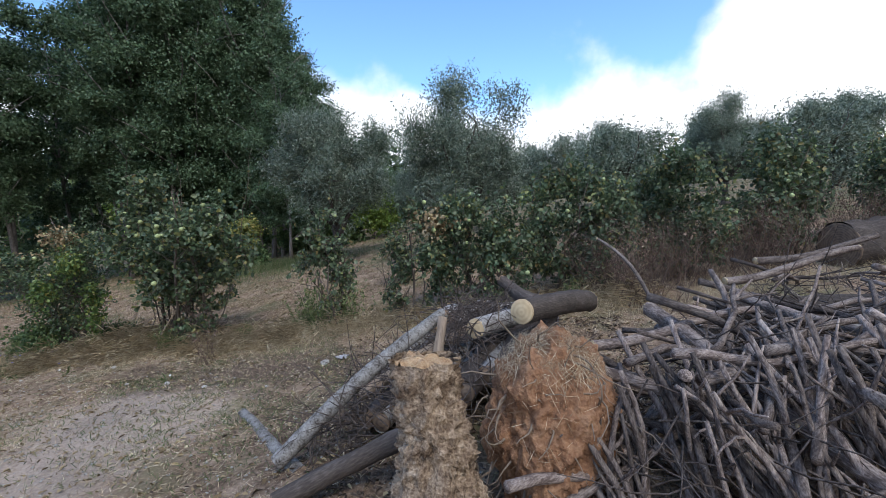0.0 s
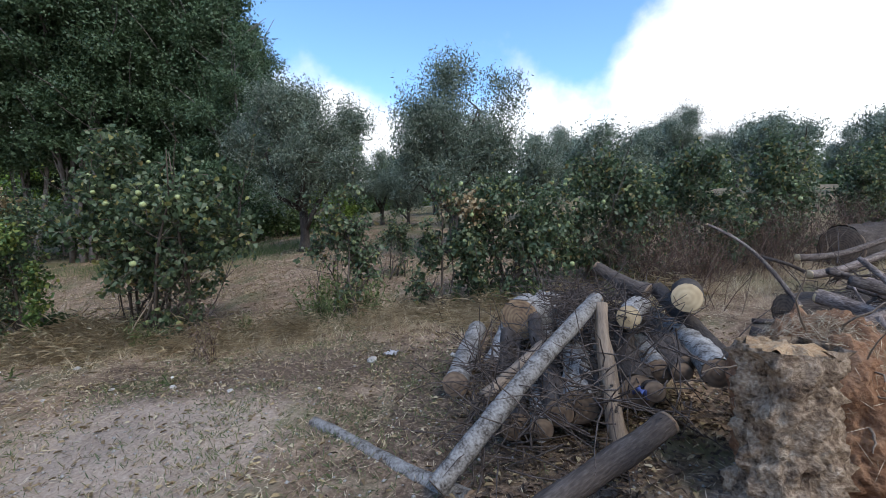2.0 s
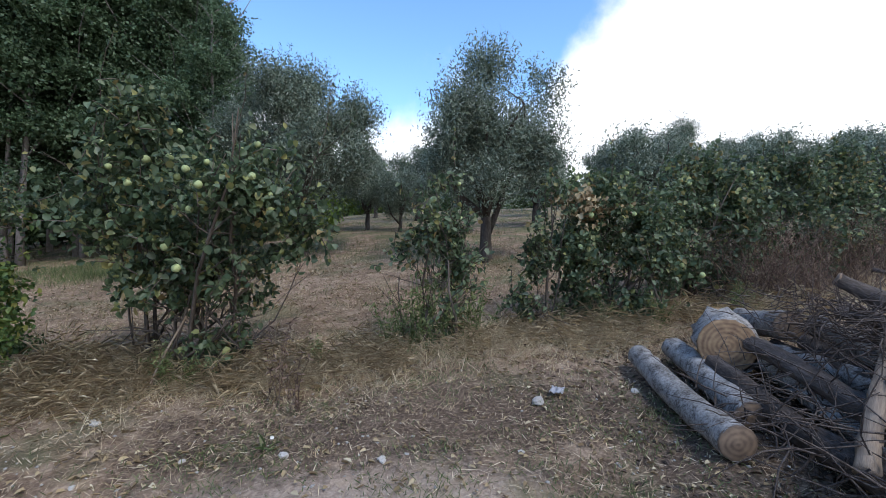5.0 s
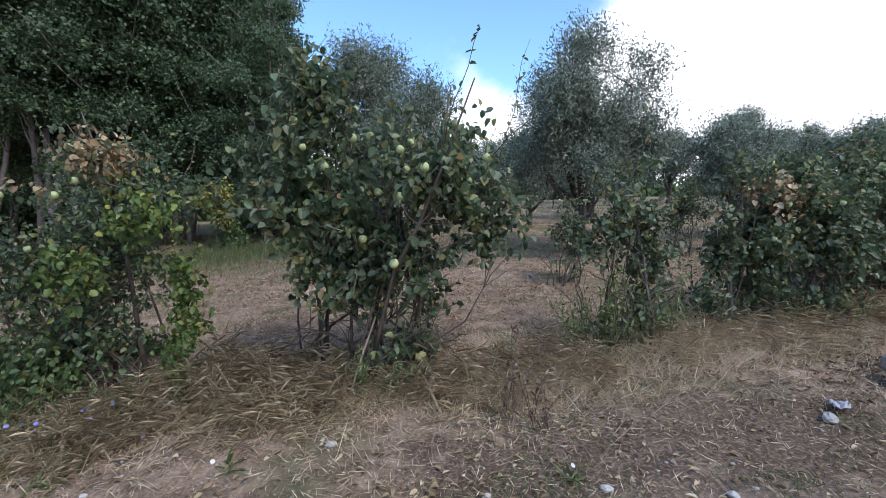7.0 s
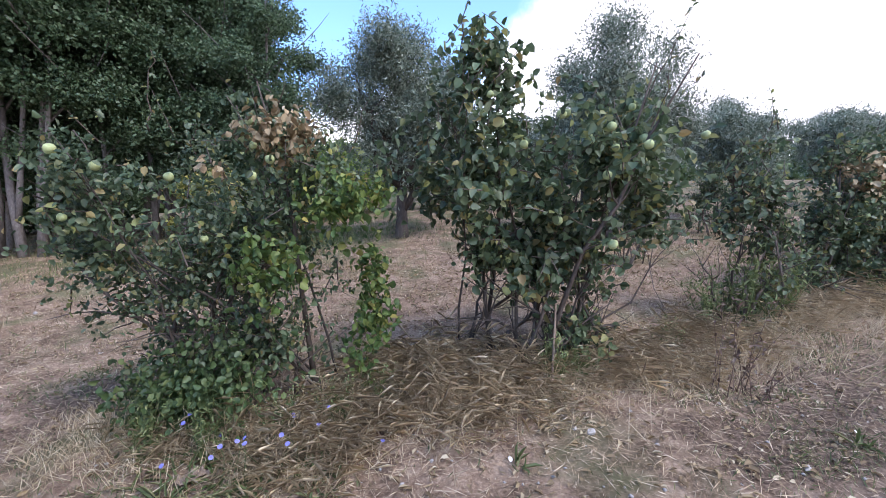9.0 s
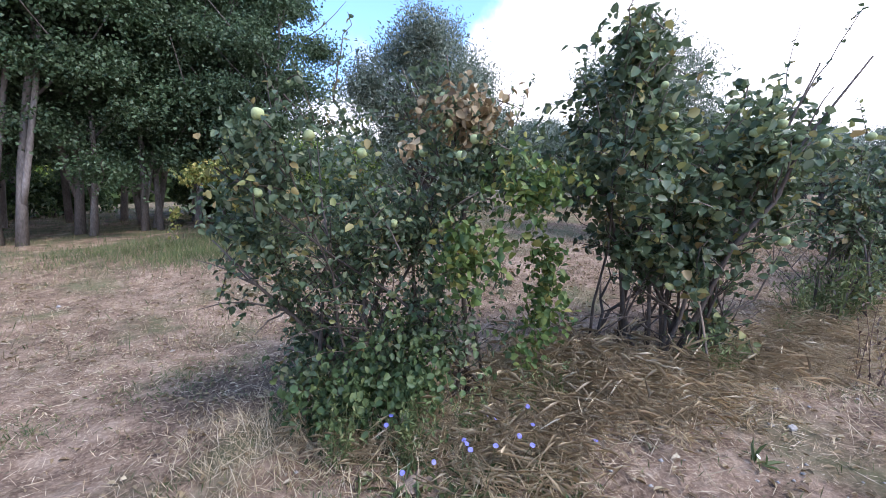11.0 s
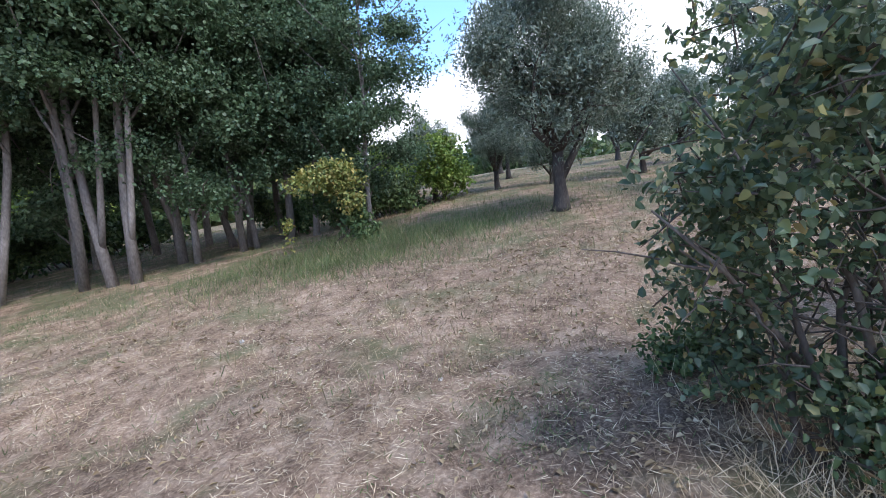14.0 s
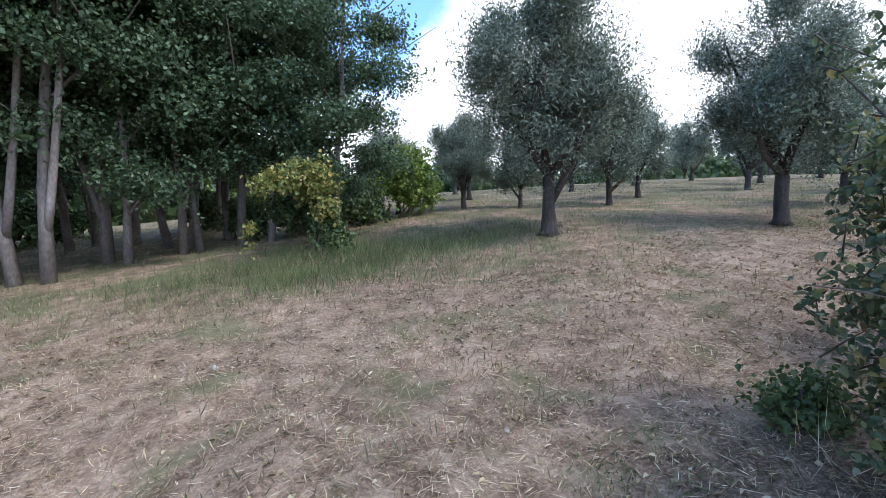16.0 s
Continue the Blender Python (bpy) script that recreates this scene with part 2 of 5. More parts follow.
M_POPLAR = leaf_mat("poplar_leaf", [(0.0, (0.036, 0.066, 0.030)), (0.5, (0.086, 0.140, 0.070)), (0.9, (0.140, 0.205, 0.115)), (1.0, (0.175, 0.225, 0.145))], 0.5, 0.35)
M_BRAMBLE = leaf_mat("bramble_leaf", [(0.0, (0.042, 0.076, 0.028)), (0.6, (0.085, 0.135, 0.05)), (1.0, (0.16, 0.205, 0.08))], 0.5)
M_LIGHTLEAF = leaf_mat("bright_leaf", [(0.0, (0.10, 0.17, 0.03)), (0.6, (0.20, 0.29, 0.06)), (1.0, (0.32, 0.38, 0.10))], 0.5, 0.35)
M_STRAW = leaf_mat("straw", [(0.0, (0.12, 0.082, 0.052)), (0.35, (0.31, 0.225, 0.142)), (0.75, (0.52, 0.405, 0.27)), (1.0, (0.76, 0.65, 0.47))], 0.8, 0.15)
M_HAY = leaf_mat("hay", [(0.0, (0.30, 0.235, 0.145)), (0.35, (0.50, 0.40, 0.255)), (0.75, (0.66, 0.55, 0.37)), (1.0, (0.82, 0.72, 0.53))], 0.8, 0.35)
M_WEED = leaf_mat("weed_leaf", [(0.0, (0.09, 0.125, 0.045)), (0.6, (0.17, 0.215, 0.085)), (1.0, (0.30, 0.31, 0.14))], 0.6, 0.35)
M_GRASS = leaf_mat("grass", [(0.0, (0.06, 0.09, 0.03)), (0.6, (0.12, 0.155, 0.06)), (1.0, (0.24, 0.24, 0.11))], 0.6, 0.25)
M_FIELD = leaf_mat("field_straw", [(0.0, (0.14, 0.11, 0.065)), (0.5, (0.25, 0.20, 0.12)), (0.9, (0.36, 0.29, 0.18)), (1.0, (0.46, 0.38, 0.25))], 0.8, 0.15)
M_CHIP = rough_mat("bark_chip", [(0.3, (0.03, 0.021, 0.016)), (0.55, (0.085, 0.06, 0.045)), (0.8, (0.19, 0.14, 0.105))], 30)
M_DRYTWIG = leaf_mat("dry_stalk", [(0.0, (0.07, 0.045, 0.035)), (0.6, (0.15, 0.10, 0.075)), (1.0, (0.24, 0.18, 0.13))], 0.85, 0.05)
M_BARK = rough_mat("shrub_bark", [(0.3, (0.035, 0.028, 0.024)), (0.55, (0.10, 0.08, 0.065)), (0.8, (0.19, 0.165, 0.14))], 9, stretch=(1, 1, 0.35))
M_OLIVEBARK = rough_mat("olive_bark", [(0.3, (0.025, 0.02, 0.017)), (0.55, (0.07, 0.058, 0.05)), (0.8, (0.15, 0.13, 0.11))], 7, bump=0.8, stretch=(1, 1, 0.3), dist=0.03)
M_POPBARK = rough_mat("poplar_bark", [(0.3, (0.07, 0.062, 0.058)), (0.55, (0.185, 0.165, 0.155)), (0.8, (0.32, 0.295, 0.28))], 5, stretch=(1, 1, 0.4))
M_BIRCH = rough_mat("pale_bark", [(0.36, (0.028, 0.023, 0.02)), (0.45, (0.11, 0.096, 0.086)), (0.55, (0.25, 0.235, 0.22)), (0.75, (0.45, 0.43, 0.41))], 11, bump=0.7, stretch=(1, 1, 1.3), rand=0.2)
M_DARKBARK = rough_mat("dark_bark", [(0.3, (0.02, 0.016, 0.014)), (0.55, (0.075, 0.06, 0.052)), (0.8, (0.17, 0.145, 0.13))], 8, bump=0.9, stretch=(2.0, 2.0, 0.5), dist=0.02)
M_BRANCH = rough_mat("branch_bark", [(0.3, (0.025, 0.018, 0.015)), (0.47, (0.09, 0.067, 0.058)), (0.58, (0.20, 0.16, 0.14)), (0.76, (0.40, 0.33, 0.28))], 16, bump=0.9, stretch=(1.5, 1.5, 0.5), rand=0.6)
M_SPLITWOOD = rough_mat("split_wood", [(0.3, (0.12, 0.09, 0.07)), (0.55, (0.25, 0.19, 0.14)), (0.8, (0.36, 0.29, 0.22))], 7, bump=0.6, stretch=(6, 6, 0.4))
M_SOIL = rough_mat("red_soil", [(0.3, (0.06, 0.028, 0.015)), (0.52, (0.24, 0.122, 0.065)), (0.75, (0.40, 0.24, 0.14))], 9, bump=1.0, dist=0.03, rand=0.05)
M_STUMP = rough_mat("stump_bark", [(0.34, (0.04, 0.025, 0.016)), (0.46, (0.16, 0.108, 0.072)), (0.58, (0.33, 0.245, 0.17)), (0.7, (0.52, 0.415, 0.305))], 12, bump=1.0, dist=0.03)
M_STONE = rough_mat("pale_stone", [(0.3, (0.28, 0.26, 0.23)), (0.6, (0.42, 0.40, 0.37)), (0.85, (0.56, 0.54, 0.51))], 10, bump=0.3, rand=0.2)
M_CUT = cut_mat("sawn_wood", (0.56, 0.43, 0.26), (0.40, 0.29, 0.165))
M_CUTOLD = cut_mat("old_sawn_wood", (0.24, 0.165, 0.11), (0.09, 0.06, 0.042))
M_BROKEN = cut_mat("broken_wood", (0.40, 0.26, 0.14), (0.15, 0.085, 0.05))
M_FRUIT = rough_mat("quince_skin", [(0.3, (0.24, 0.29, 0.12)), (0.6, (0.36, 0.41, 0.20)), (0.85, (0.46, 0.49, 0.29))], 30, rough=0.6, bump=0.1, rand=0.15)
M_FLOWER = leaf_mat("chicory_petal", [(0.0, (0.22, 0.22, 0.62)), (1.0, (0.36, 0.36, 0.80))], 0.6, 0.3)
M_WHITEFLOWER = leaf_mat("white_petal", [(0.0, (0.7, 0.7, 0.66)), (1.0, (0.8, 0.8, 0.78))], 0.6, 0.2)
M_PLASTIC = rough_mat("grey_plastic", [(0.3, (0.20, 0.20, 0.21)), (0.7, (0.36, 0.36, 0.38))], 9, rough=0.6, bump=0.3)
M_BLUEBAG = rough_mat("blue_plastic", [(0.3, (0.06, 0.08, 0.22)), (0.7, (0.14, 0.18, 0.42))], 9, rough=0.4, bump=0.3)


# ---- mesh helpers ----
rng = np.random.default_rng(7)


def height(x, y):
    """The lie of the land: level along the track, rising to the olive grove, falling to the poplars."""
    x, y = np.asarray(x, float), np.asarray(y, float)
    k = np.clip((x + 8) / 5, 0, 1)
    d = np.maximum(0, y - 8.0 + 2.4 * k * k * (3 - 2 * k))
    g = np.clip((x + 14) / 9, 0, 1)
    rise = 0.08 + 0.035 * g * g * (3 - 2 * g)
    return rise * 25 * (1 - np.exp(-d / 25)) - 0.03 * np.clip(-x - 14, 0, 14) * np.clip((y - 6.5) / 4, 0, 1) + 0.07 * np.clip(x, -25, 25)


def quick_mesh(name, verts, faces):
    """A mesh from a vertex array and an array of equal-sided faces, or a list of such arrays."""
    me = bpy.data.meshes.new(name)
    groups = faces if isinstance(faces, list) else [faces]
    groups = [np.asarray(g, np.int32) for g in groups if len(g)]
    verts = np.asarray(verts, np.float32)
    me.vertices.add(len(verts))
    me.vertices.foreach_set("co", verts.ravel())
    flat = np.concatenate([g.ravel() for g in groups])
    sizes = np.concatenate([np.full(len(g), g.shape[1], np.int32) for g in groups])
    me.loops.add(len(flat))
    me.loops.foreach_set("vertex_index", flat)
    me.polygons.add(len(sizes))
    me.polygons.foreach_set("loop_start", np.r_[0, np.cumsum(sizes)[:-1]].astype(np.int32))
    me.update(calc_edges=True)
    return me


def smooth(me, on=True):
    me.polygons.foreach_set("use_smooth", np.full(len(me.polygons), on))
    return me


def part(name, me, material, parent=None, label="", at=None):
    """Links a mesh as one object, under a thing or a part."""
    if not me.materials:
        me.materials.append(material)
    ob = new(name, me)
    if parent is not None:
        ob.parent = parent
    if at is not None:
        ob.matrix_basis = at
    return tagged(ob, label) if label else ob


def unit(v):
    return v / np.maximum(1e-9, np.linalg.norm(v, axis=-1, keepdims=True))


def leaves(name, p, d, n, length, width, fold=0.25, full=True):
    """Leaves with base p, direction d and upper side n; full: pointed ovals folded at the midrib, else lozenges."""
    p, d = np.asarray(p, float), unit(np.asarray(d, float))
    s = unit(np.cross(d, n))
    n = np.cross(s, d)
    ln, wd = np.broadcast_to(length, len(p))[:, None], np.broadcast_to(width, len(p))[:, None]
    k = len(p)
    if full:
        up = n * wd * fold
        v = np.stack([p, p + d * ln * 0.28 + s * wd * 0.5 + up, p + d * ln * 0.70 + s * wd * 0.40 + up * 0.6, p + d * ln - n * ln * 0.12,
                      p + d * ln * 0.70 - s * wd * 0.40 + up * 0.6, p + d * ln * 0.28 - s * wd * 0.5 + up], 1).reshape(-1, 3)
        b = (np.arange(k) * 6)[:, None]
        f = np.concatenate([b + [0, 1, 2, 3], b + [0, 3, 4, 5]])
    else:
        v = np.stack([p, p + d * ln * 0.45 + s * wd * 0.5, p + d * ln, p + d * ln * 0.45 - s * wd * 0.5], 1).reshape(-1, 3)
        b = (np.arange(k) * 4)[:, None]
        f = b + [0, 1, 2, 3]
    return quick_mesh(name, v, f)


class Wood:
    """Collects tapered tubes into one mesh."""

    def __init__(self):
        self.v, self.f, self.caps, self.n = [], [], [], 0

    def tube(self, pts, radii, sides=7, cap=True, lump=0.0, r=rng):
        pts, radii = np.asarray(pts, float), np.asarray(radii, float)
        t = unit(np.gradient(pts, axis=0))
        ref = np.array([0.31, 0.17, 0.93]) if abs(t[0, 2]) < 0.8 else np.array([0.95, 0.2, 0.1])
        a = unit(np.cross(t, ref))
        b = np.cross(t, a)
        ang = np.linspace(0, 2 * np.pi, sides, endpoint=False)
        wob = 1 + lump * r.standard_normal((len(pts), sides))
        ring = pts[:, None] + (radii[:, None] * wob)[..., None] * (np.cos(ang)[None, :, None] * a[:, None] + np.sin(ang)[None, :, None] * b[:, None])
        self.v.append(ring.reshape(-1, 3))
        i, j = np.meshgrid(np.arange(len(pts) - 1), np.arange(sides), indexing="ij")
        k = (j + 1) % sides
        q = np.stack([i * sides + j, i * sides + k, (i + 1) * sides + k, (i + 1) * sides + j], -1).reshape(-1, 4) + self.n
        self.f.append(q)
        if cap:
            self.caps.append(np.array([self.n + np.arange(sides)[::-1], self.n + (len(pts) - 1) * sides + np.arange(sides)]))
        self.n += len(pts) * sides
        return self

    def mesh(self, name):
        by = {}
        for c in self.caps:
            by.setdefault(c.shape[1], []).append(c)
        me = quick_mesh(name, np.concatenate(self.v), [np.concatenate(self.f)] + [np.concatenate(c) for c in by.values()])
        return smooth(me)


def limb(r, a, d, length, bend=0.25, steps=5, lift=0.0):
    """A crooked line from a along d."""
    pts, d = [np.array(a, float)], np.array(d, float) / np.linalg.norm(d)
    for _ in range(steps):
        d = unit(d + bend * r.standard_normal(3) * 0.5 + np.array([0, 0, lift]))
        pts.append(pts[-1] + d * length / steps)
    return np.array(pts)


def blob_points(r, lobes, n, shell=0.55, hole=0.0, freq=1.6, seed=0.0):
    """Random points in a union of ellipsoids (centre, radii), denser towards the outside, with gaps where a noise is low."""
    vol = np.array([rx * ry * rz for _, (rx, ry, rz) in lobes])
    pick = r.choice(len(lobes), n * 2, p=vol / vol.sum())
    c, rad = np.array([l[0] for l in lobes])[pick], np.array([l[1] for l in lobes])[pick]
    u = unit(r.standard_normal((n * 2, 3)))
    rr = (shell + (1 - shell) * r.random(n * 2)) * (0.75 + 0.5 * r.random(n * 2)) if shell > 0 else r.random(n * 2) ** (1 / 3)
    p = c + rad * u * rr[:, None]
    if hole > 0:
        keep = np.array([noise.noise(Vector((q * freq + seed).tolist())) for q in p]) > hole - 0.5
        p, u = p[keep], u[keep]
    return p[:n], u[:n]


def thing(name, label, category, group="", kind="", at=None):
    ob = tagged(new(name), label, category, group, kind)
    ob.empty_display_size = 0.1
    if at is not None:
        ob.matrix_basis = at
    return ob


# ---- ground ----
def axis_lines(lo, hi, a, b, fine):
    """Grid lines: fine between a and b, ever wider outside, to lo and hi."""
    mid = np.arange(a, b + fine / 2, fine)
    up, dn, s = [mid[-1]], [mid[0]], fine
    while up[-1] < hi or dn[-1] > lo:
        s *= 1.17
        up.append(up[-1] + s)
        dn.append(dn[-1] - s)
    return np.r_[dn[:0:-1], mid, up[1:]]


def fbm(x, y, f, seed):
    return np.array([noise.noise(Vector((a * f, b * f, seed))) for a, b in zip(x.ravel(), y.ravel())]).reshape(x.shape)


def ground_z(x, y):
    """The ground with its small humps."""
    x, y = np.asarray(x, float), np.asarray(y, float)
    return height(x, y) + 0.035 * np.sin(1.7 * x + 0.6 * y) * np.sin(1.3 * y - 0.4 * x) + 0.02 * np.sin(4.1 * x + 1.0) * np.sin(3.7 * y)


gx, gy = np.meshgrid(axis_lines(-700, 700, -13, 6, 0.085), axis_lines(-700, 700, -1.5, 12, 0.085), indexing="ij")


def rough_z(x, y):
    """The ground with clods and hollows, where one walks."""
    z = ground_z(x, y)
    near = (x > -14) & (x < 7) & (y > -2) & (y < 13)
    z[near] += 0.022 * fbm(x[near], y[near], 2.7, 3.1) + 0.016 * fbm(x[near], y[near], 9.0, 7.7)
    return z


gz = rough_z(gx, gy)
gi, gj = np.meshgrid(np.arange(gx.shape[0] - 1), np.arange(gx.shape[1] - 1), indexing="ij")
w = gx.shape[1]
gf = np.stack([gi * w + gj, (gi + 1) * w + gj, (gi + 1) * w + gj + 1, gi * w + gj + 1], -1).reshape(-1, 4)
ground = part("ground", smooth(quick_mesh("ground", np.stack([gx, gy, gz], -1).reshape(-1, 3), gf)), M_GROUND)
tagged(ground, "dry trodden earth with cut straw and thin grass", "ground", kind="structure")


def base(x, y, dz=-0.03):
    return pose(x, y, float(ground_z(x, y)) + dz)


# ---- shrubs ----
FRUIT = None


def fruit_mesh(r):
    bm = bmesh.new()
    bmesh.ops.create_uvsphere(bm, u_segments=10, v_segments=7, radius=0.031)
    for v in bm.verts:
        a = math.atan2(v.co.y, v.co.x)
        k = 1 + 0.06 * math.cos(5 * a) * (1 - abs(v.co.z) / 0.045)
        v.co.x, v.co.y = v.co.x * k, v.co.y * k
        v.co.z *= 1.12 if v.co.z > 0 else 1.0
        if v.co.z > 0.030:
            v.co.z -= 0.006
    me = bpy.data.meshes.new("quince")
    bm.to_mesh(me)
    bm.free()
    me.materials.append(M_FRUIT)
    return smooth(me)


FRUIT = fruit_mesh(rng)


def foliage(r, name, lobes, n, size, parent, mat, droop=0.5, shell=0.3, hole=0.42, freq=2.6, per=7, aspect=0.74, label="", seed=0.0, full=True, twig=0.16):
    """Leaves along short twigs that fill the lobes, as one crown."""
    tips, out = blob_points(r, lobes, max(1, n // per), shell, hole, freq, seed)
    k = len(tips)
    way = unit(out * 0.8 + r.standard_normal((k, 3)) * 0.7 + [0, 0, 0.35])
    s = (np.arange(per) + 0.5) / per
    p = (tips[:, None] - way[:, None] * (1 - s)[None, :, None] * twig * 1.6).reshape(-1, 3) + r.normal(0, 0.012, (k * per, 3))
    d = np.repeat(way, per, 0) * 0.35 + r.standard_normal((k * per, 3)) * 0.75 + [0, 0, -droop]
    up = r.standard_normal((k * per, 3)) * 0.55 + [0, 0, 0.8] + np.repeat(out, per, 0) * 0.5
    ln = size * r.uniform(0.6, 1.2, k * per)
    me = leaves(name, p, d, up, ln, ln * aspect * r.uniform(0.85, 1.1, k * per), full=full)
    ob = part(name, me, mat, parent, label)
    return ob, tips, way


def twigs(r, tips, way, wood, length, rad=0.004, sides=3):
    for a, d in zip(tips, way):
        wood.tube([a - d * length, a - d * length * 0.4 + r.normal(0, 0.01, 3), a], [rad * 1.6, rad, rad * 0.5], sides, cap=False)


def quince_shrub(label, x, y, lobes, n, size=0.075, stems=10, spread=0.3, top=2.2, fruit=12, seed=1, extras=(), group="quince shrubs in the row", shoots=0, aspect=0.74, hole=0.46, tall=()):
    r = np.random.default_rng(seed)
    ob = thing("quince_shrub", label, "shrub", group, at=base(x, y))
    _, tips, way = foliage(r, "foliage", lobes, n, size, ob, M_QUINCE, seed=seed * 3.3, aspect=aspect, hole=hole)
    for nm, mat, lb, k, sz, lab in extras:
        tagged(foliage(r, nm, lb, k, sz, ob, mat, seed=seed * 1.7, label=lab, hole=0.3, droop=0.7)[0], kind="stuff")
    for _ in range(stems):
        a = np.array([float(np.clip(r.normal(0, spread * 0.5), -spread * 0.8, spread * 0.8)), r.uniform(-0.16, 0.2), 0.0])
        c, rad = lobes[r.integers(len(lobes))]
        end = np.array(c) + np.array(rad) * r.uniform(-0.7, 0.7, 3)
        wd = Wood()
        mid = a * 0.7 + end * 0.3 + [0, 0, 0.12 * end[2]] + r.normal(0, 0.05, 3)
        m2 = a * 0.3 + end * 0.7 + [0, 0, 0.05 * end[2]] + r.normal(0, 0.07, 3)
        line = np.array([a, (a + mid) / 2 + r.normal(0, 0.02, 3), mid, (mid + m2) / 2 + r.normal(0, 0.03, 3), m2, end])
        r0 = r.uniform(0.009, 0.021)
        wd.tube(line, r0 * np.array([1.25, 1.0, 0.85, 0.7, 0.5, 0.25]), 7, lump=0.06)
        for _ in range(6):
            i = r.integers(2, 5)
            b = limb(r, line[i], unit(line[i] - line[i - 1]) + r.normal(0, 0.6, 3), r.uniform(0.25, 0.6), 0.4, 4)
            wd.tube(b, r0 * np.linspace(0.4, 0.12, 5), 5, cap=False)
        part("stem", wd.mesh("stem"), M_BARK, ob)
    wd = Wood()
    sel = r.choice(len(tips), min(len(tips), 350), replace=False)
    twigs(r, tips[sel], way[sel], wd, 0.22)
    tagged(part("twig", wd.mesh("twig"), M_BARK, ob), kind="stuff")
    for j in range(shoots + len(tall)):
        c, rad = lobes[r.integers(len(lobes))]
        a = np.array(c) + np.array(rad) * [r.uniform(-0.6, 0.6), r.uniform(-0.4, 0.4), 0.55]
        line = limb(r, a, [r.normal(0, 0.25), r.normal(0, 0.2), 1], r.uniform(0.25, 0.5), 0.2, 7)
        if j >= shoots:
            a, end = np.array(tall[j - shoots])
            line = a + (end - a) * np.linspace(0, 1, 8)[:, None] + r.normal(0, 0.015, (8, 3))
        wd = Wood().tube(line, np.linspace(0.006, 0.002, 8), 5)
        sh = part("shoot", wd.mesh("shoot"), M_BARK, ob)
        k = 22
        f = r.uniform(0.1, 1, k) * 7
        i = np.minimum(f.astype(int), 6)
        pp = line[i] + (line[i + 1] - line[i]) * (f - i)[:, None]
        ln = size * r.uniform(0.45, 0.8, k)
        part("shoot_leaves", leaves("shoot_leaves", pp, r.standard_normal((k, 3)) + [0, 0, -0.2], r.standard_normal((k, 3)) * 0.4 + [0, 0, 1], ln, ln * 0.62), M_QUINCE, sh)
    far = np.argsort(-(tips[:, 1] * -1.0 + 0.3 * tips[:, 2]) + r.normal(0, 0.25, len(tips)))
    for i in far[:fruit]:
        s = r.uniform(0.8, 1.15)
        part("quince", FRUIT, M_FRUIT, ob, at=Matrix.LocRotScale(Vector(tips[i] + [0, 0.04, -0.05]), Euler(r.uniform(-0.6, 0.6, 3).tolist()), (s, s, s)))
    return ob


shrub_a = quince_shrub("broad quince shrub overgrown by a yellowing climber, withered at the top", -6.55, 5.8,
    [((-0.15, 0, 1.2), (0.95, 0.65, 0.75)), ((0.5, -0.05, 1.75), (0.55, 0.5, 0.5)), ((-0.8, -0.25, 1.65), (0.45, 0.4, 0.45)), ((0.12, -0.1, 0.55), (0.6, 0.42, 0.35)), ((-0.65, 0.0, 0.85), (0.5, 0.45, 0.45)), ((-0.6, -0.1, 0.4), (0.34, 0.34, 0.34)), ((-0.95, 0.05, 1.2), (0.4, 0.4, 0.45)), ((0.1, 0, 2.2), (0.5, 0.45, 0.3)), ((-0.4, 0.55, 1.0), (0.5, 0.45, 0.7)), ((-0.4, 0.6, 1.75), (0.4, 0.4, 0.5)), ((-0.5, 0.5, 0.4), (0.45, 0.4, 0.4)), ((0.1, 0.4, 1.9), (0.6, 0.4, 0.5))],
    15000, 0.052, 22, 0.9, fruit=16, seed=3, aspect=0.66, hole=0.55, tall=[((-0.5, -0.2, 2.0), (-0.45, -0.25, 2.5)), ((0.75, 0.1, 1.9), (0.95, 0.1, 2.45))],
    extras=[("climber", M_VINE, [((0.95, -0.25, 1.0), (0.16, 0.2, 0.95)), ((0.75, -0.4, 1.6), (0.3, 0.22, 0.3)), ((0.3, -0.5, 1.2), (0.3, 0.12, 0.4))], 1300, 0.06, "yellow-green climbing vine"),
            ("withered_top", M_DEADLEAF, [((0.35, -0.2, 2.05), (0.40, 0.35, 0.2)), ((-0.1, -0.3, 1.8), (0.25, 0.2, 0.2))], 520, 0.06, "withered brown leaves"),
            ("bramble", M_BRAMBLE, [((-0.3, -0.3, 0.25), (0.5, 0.32, 0.27)), ((-0.05, -0.4, 0.5), (0.5, 0.25, 0.35))], 2100, 0.05, "low green bramble leaves")], shoots=2)
shrub_a.scale = (1, 1.05, 1.0)
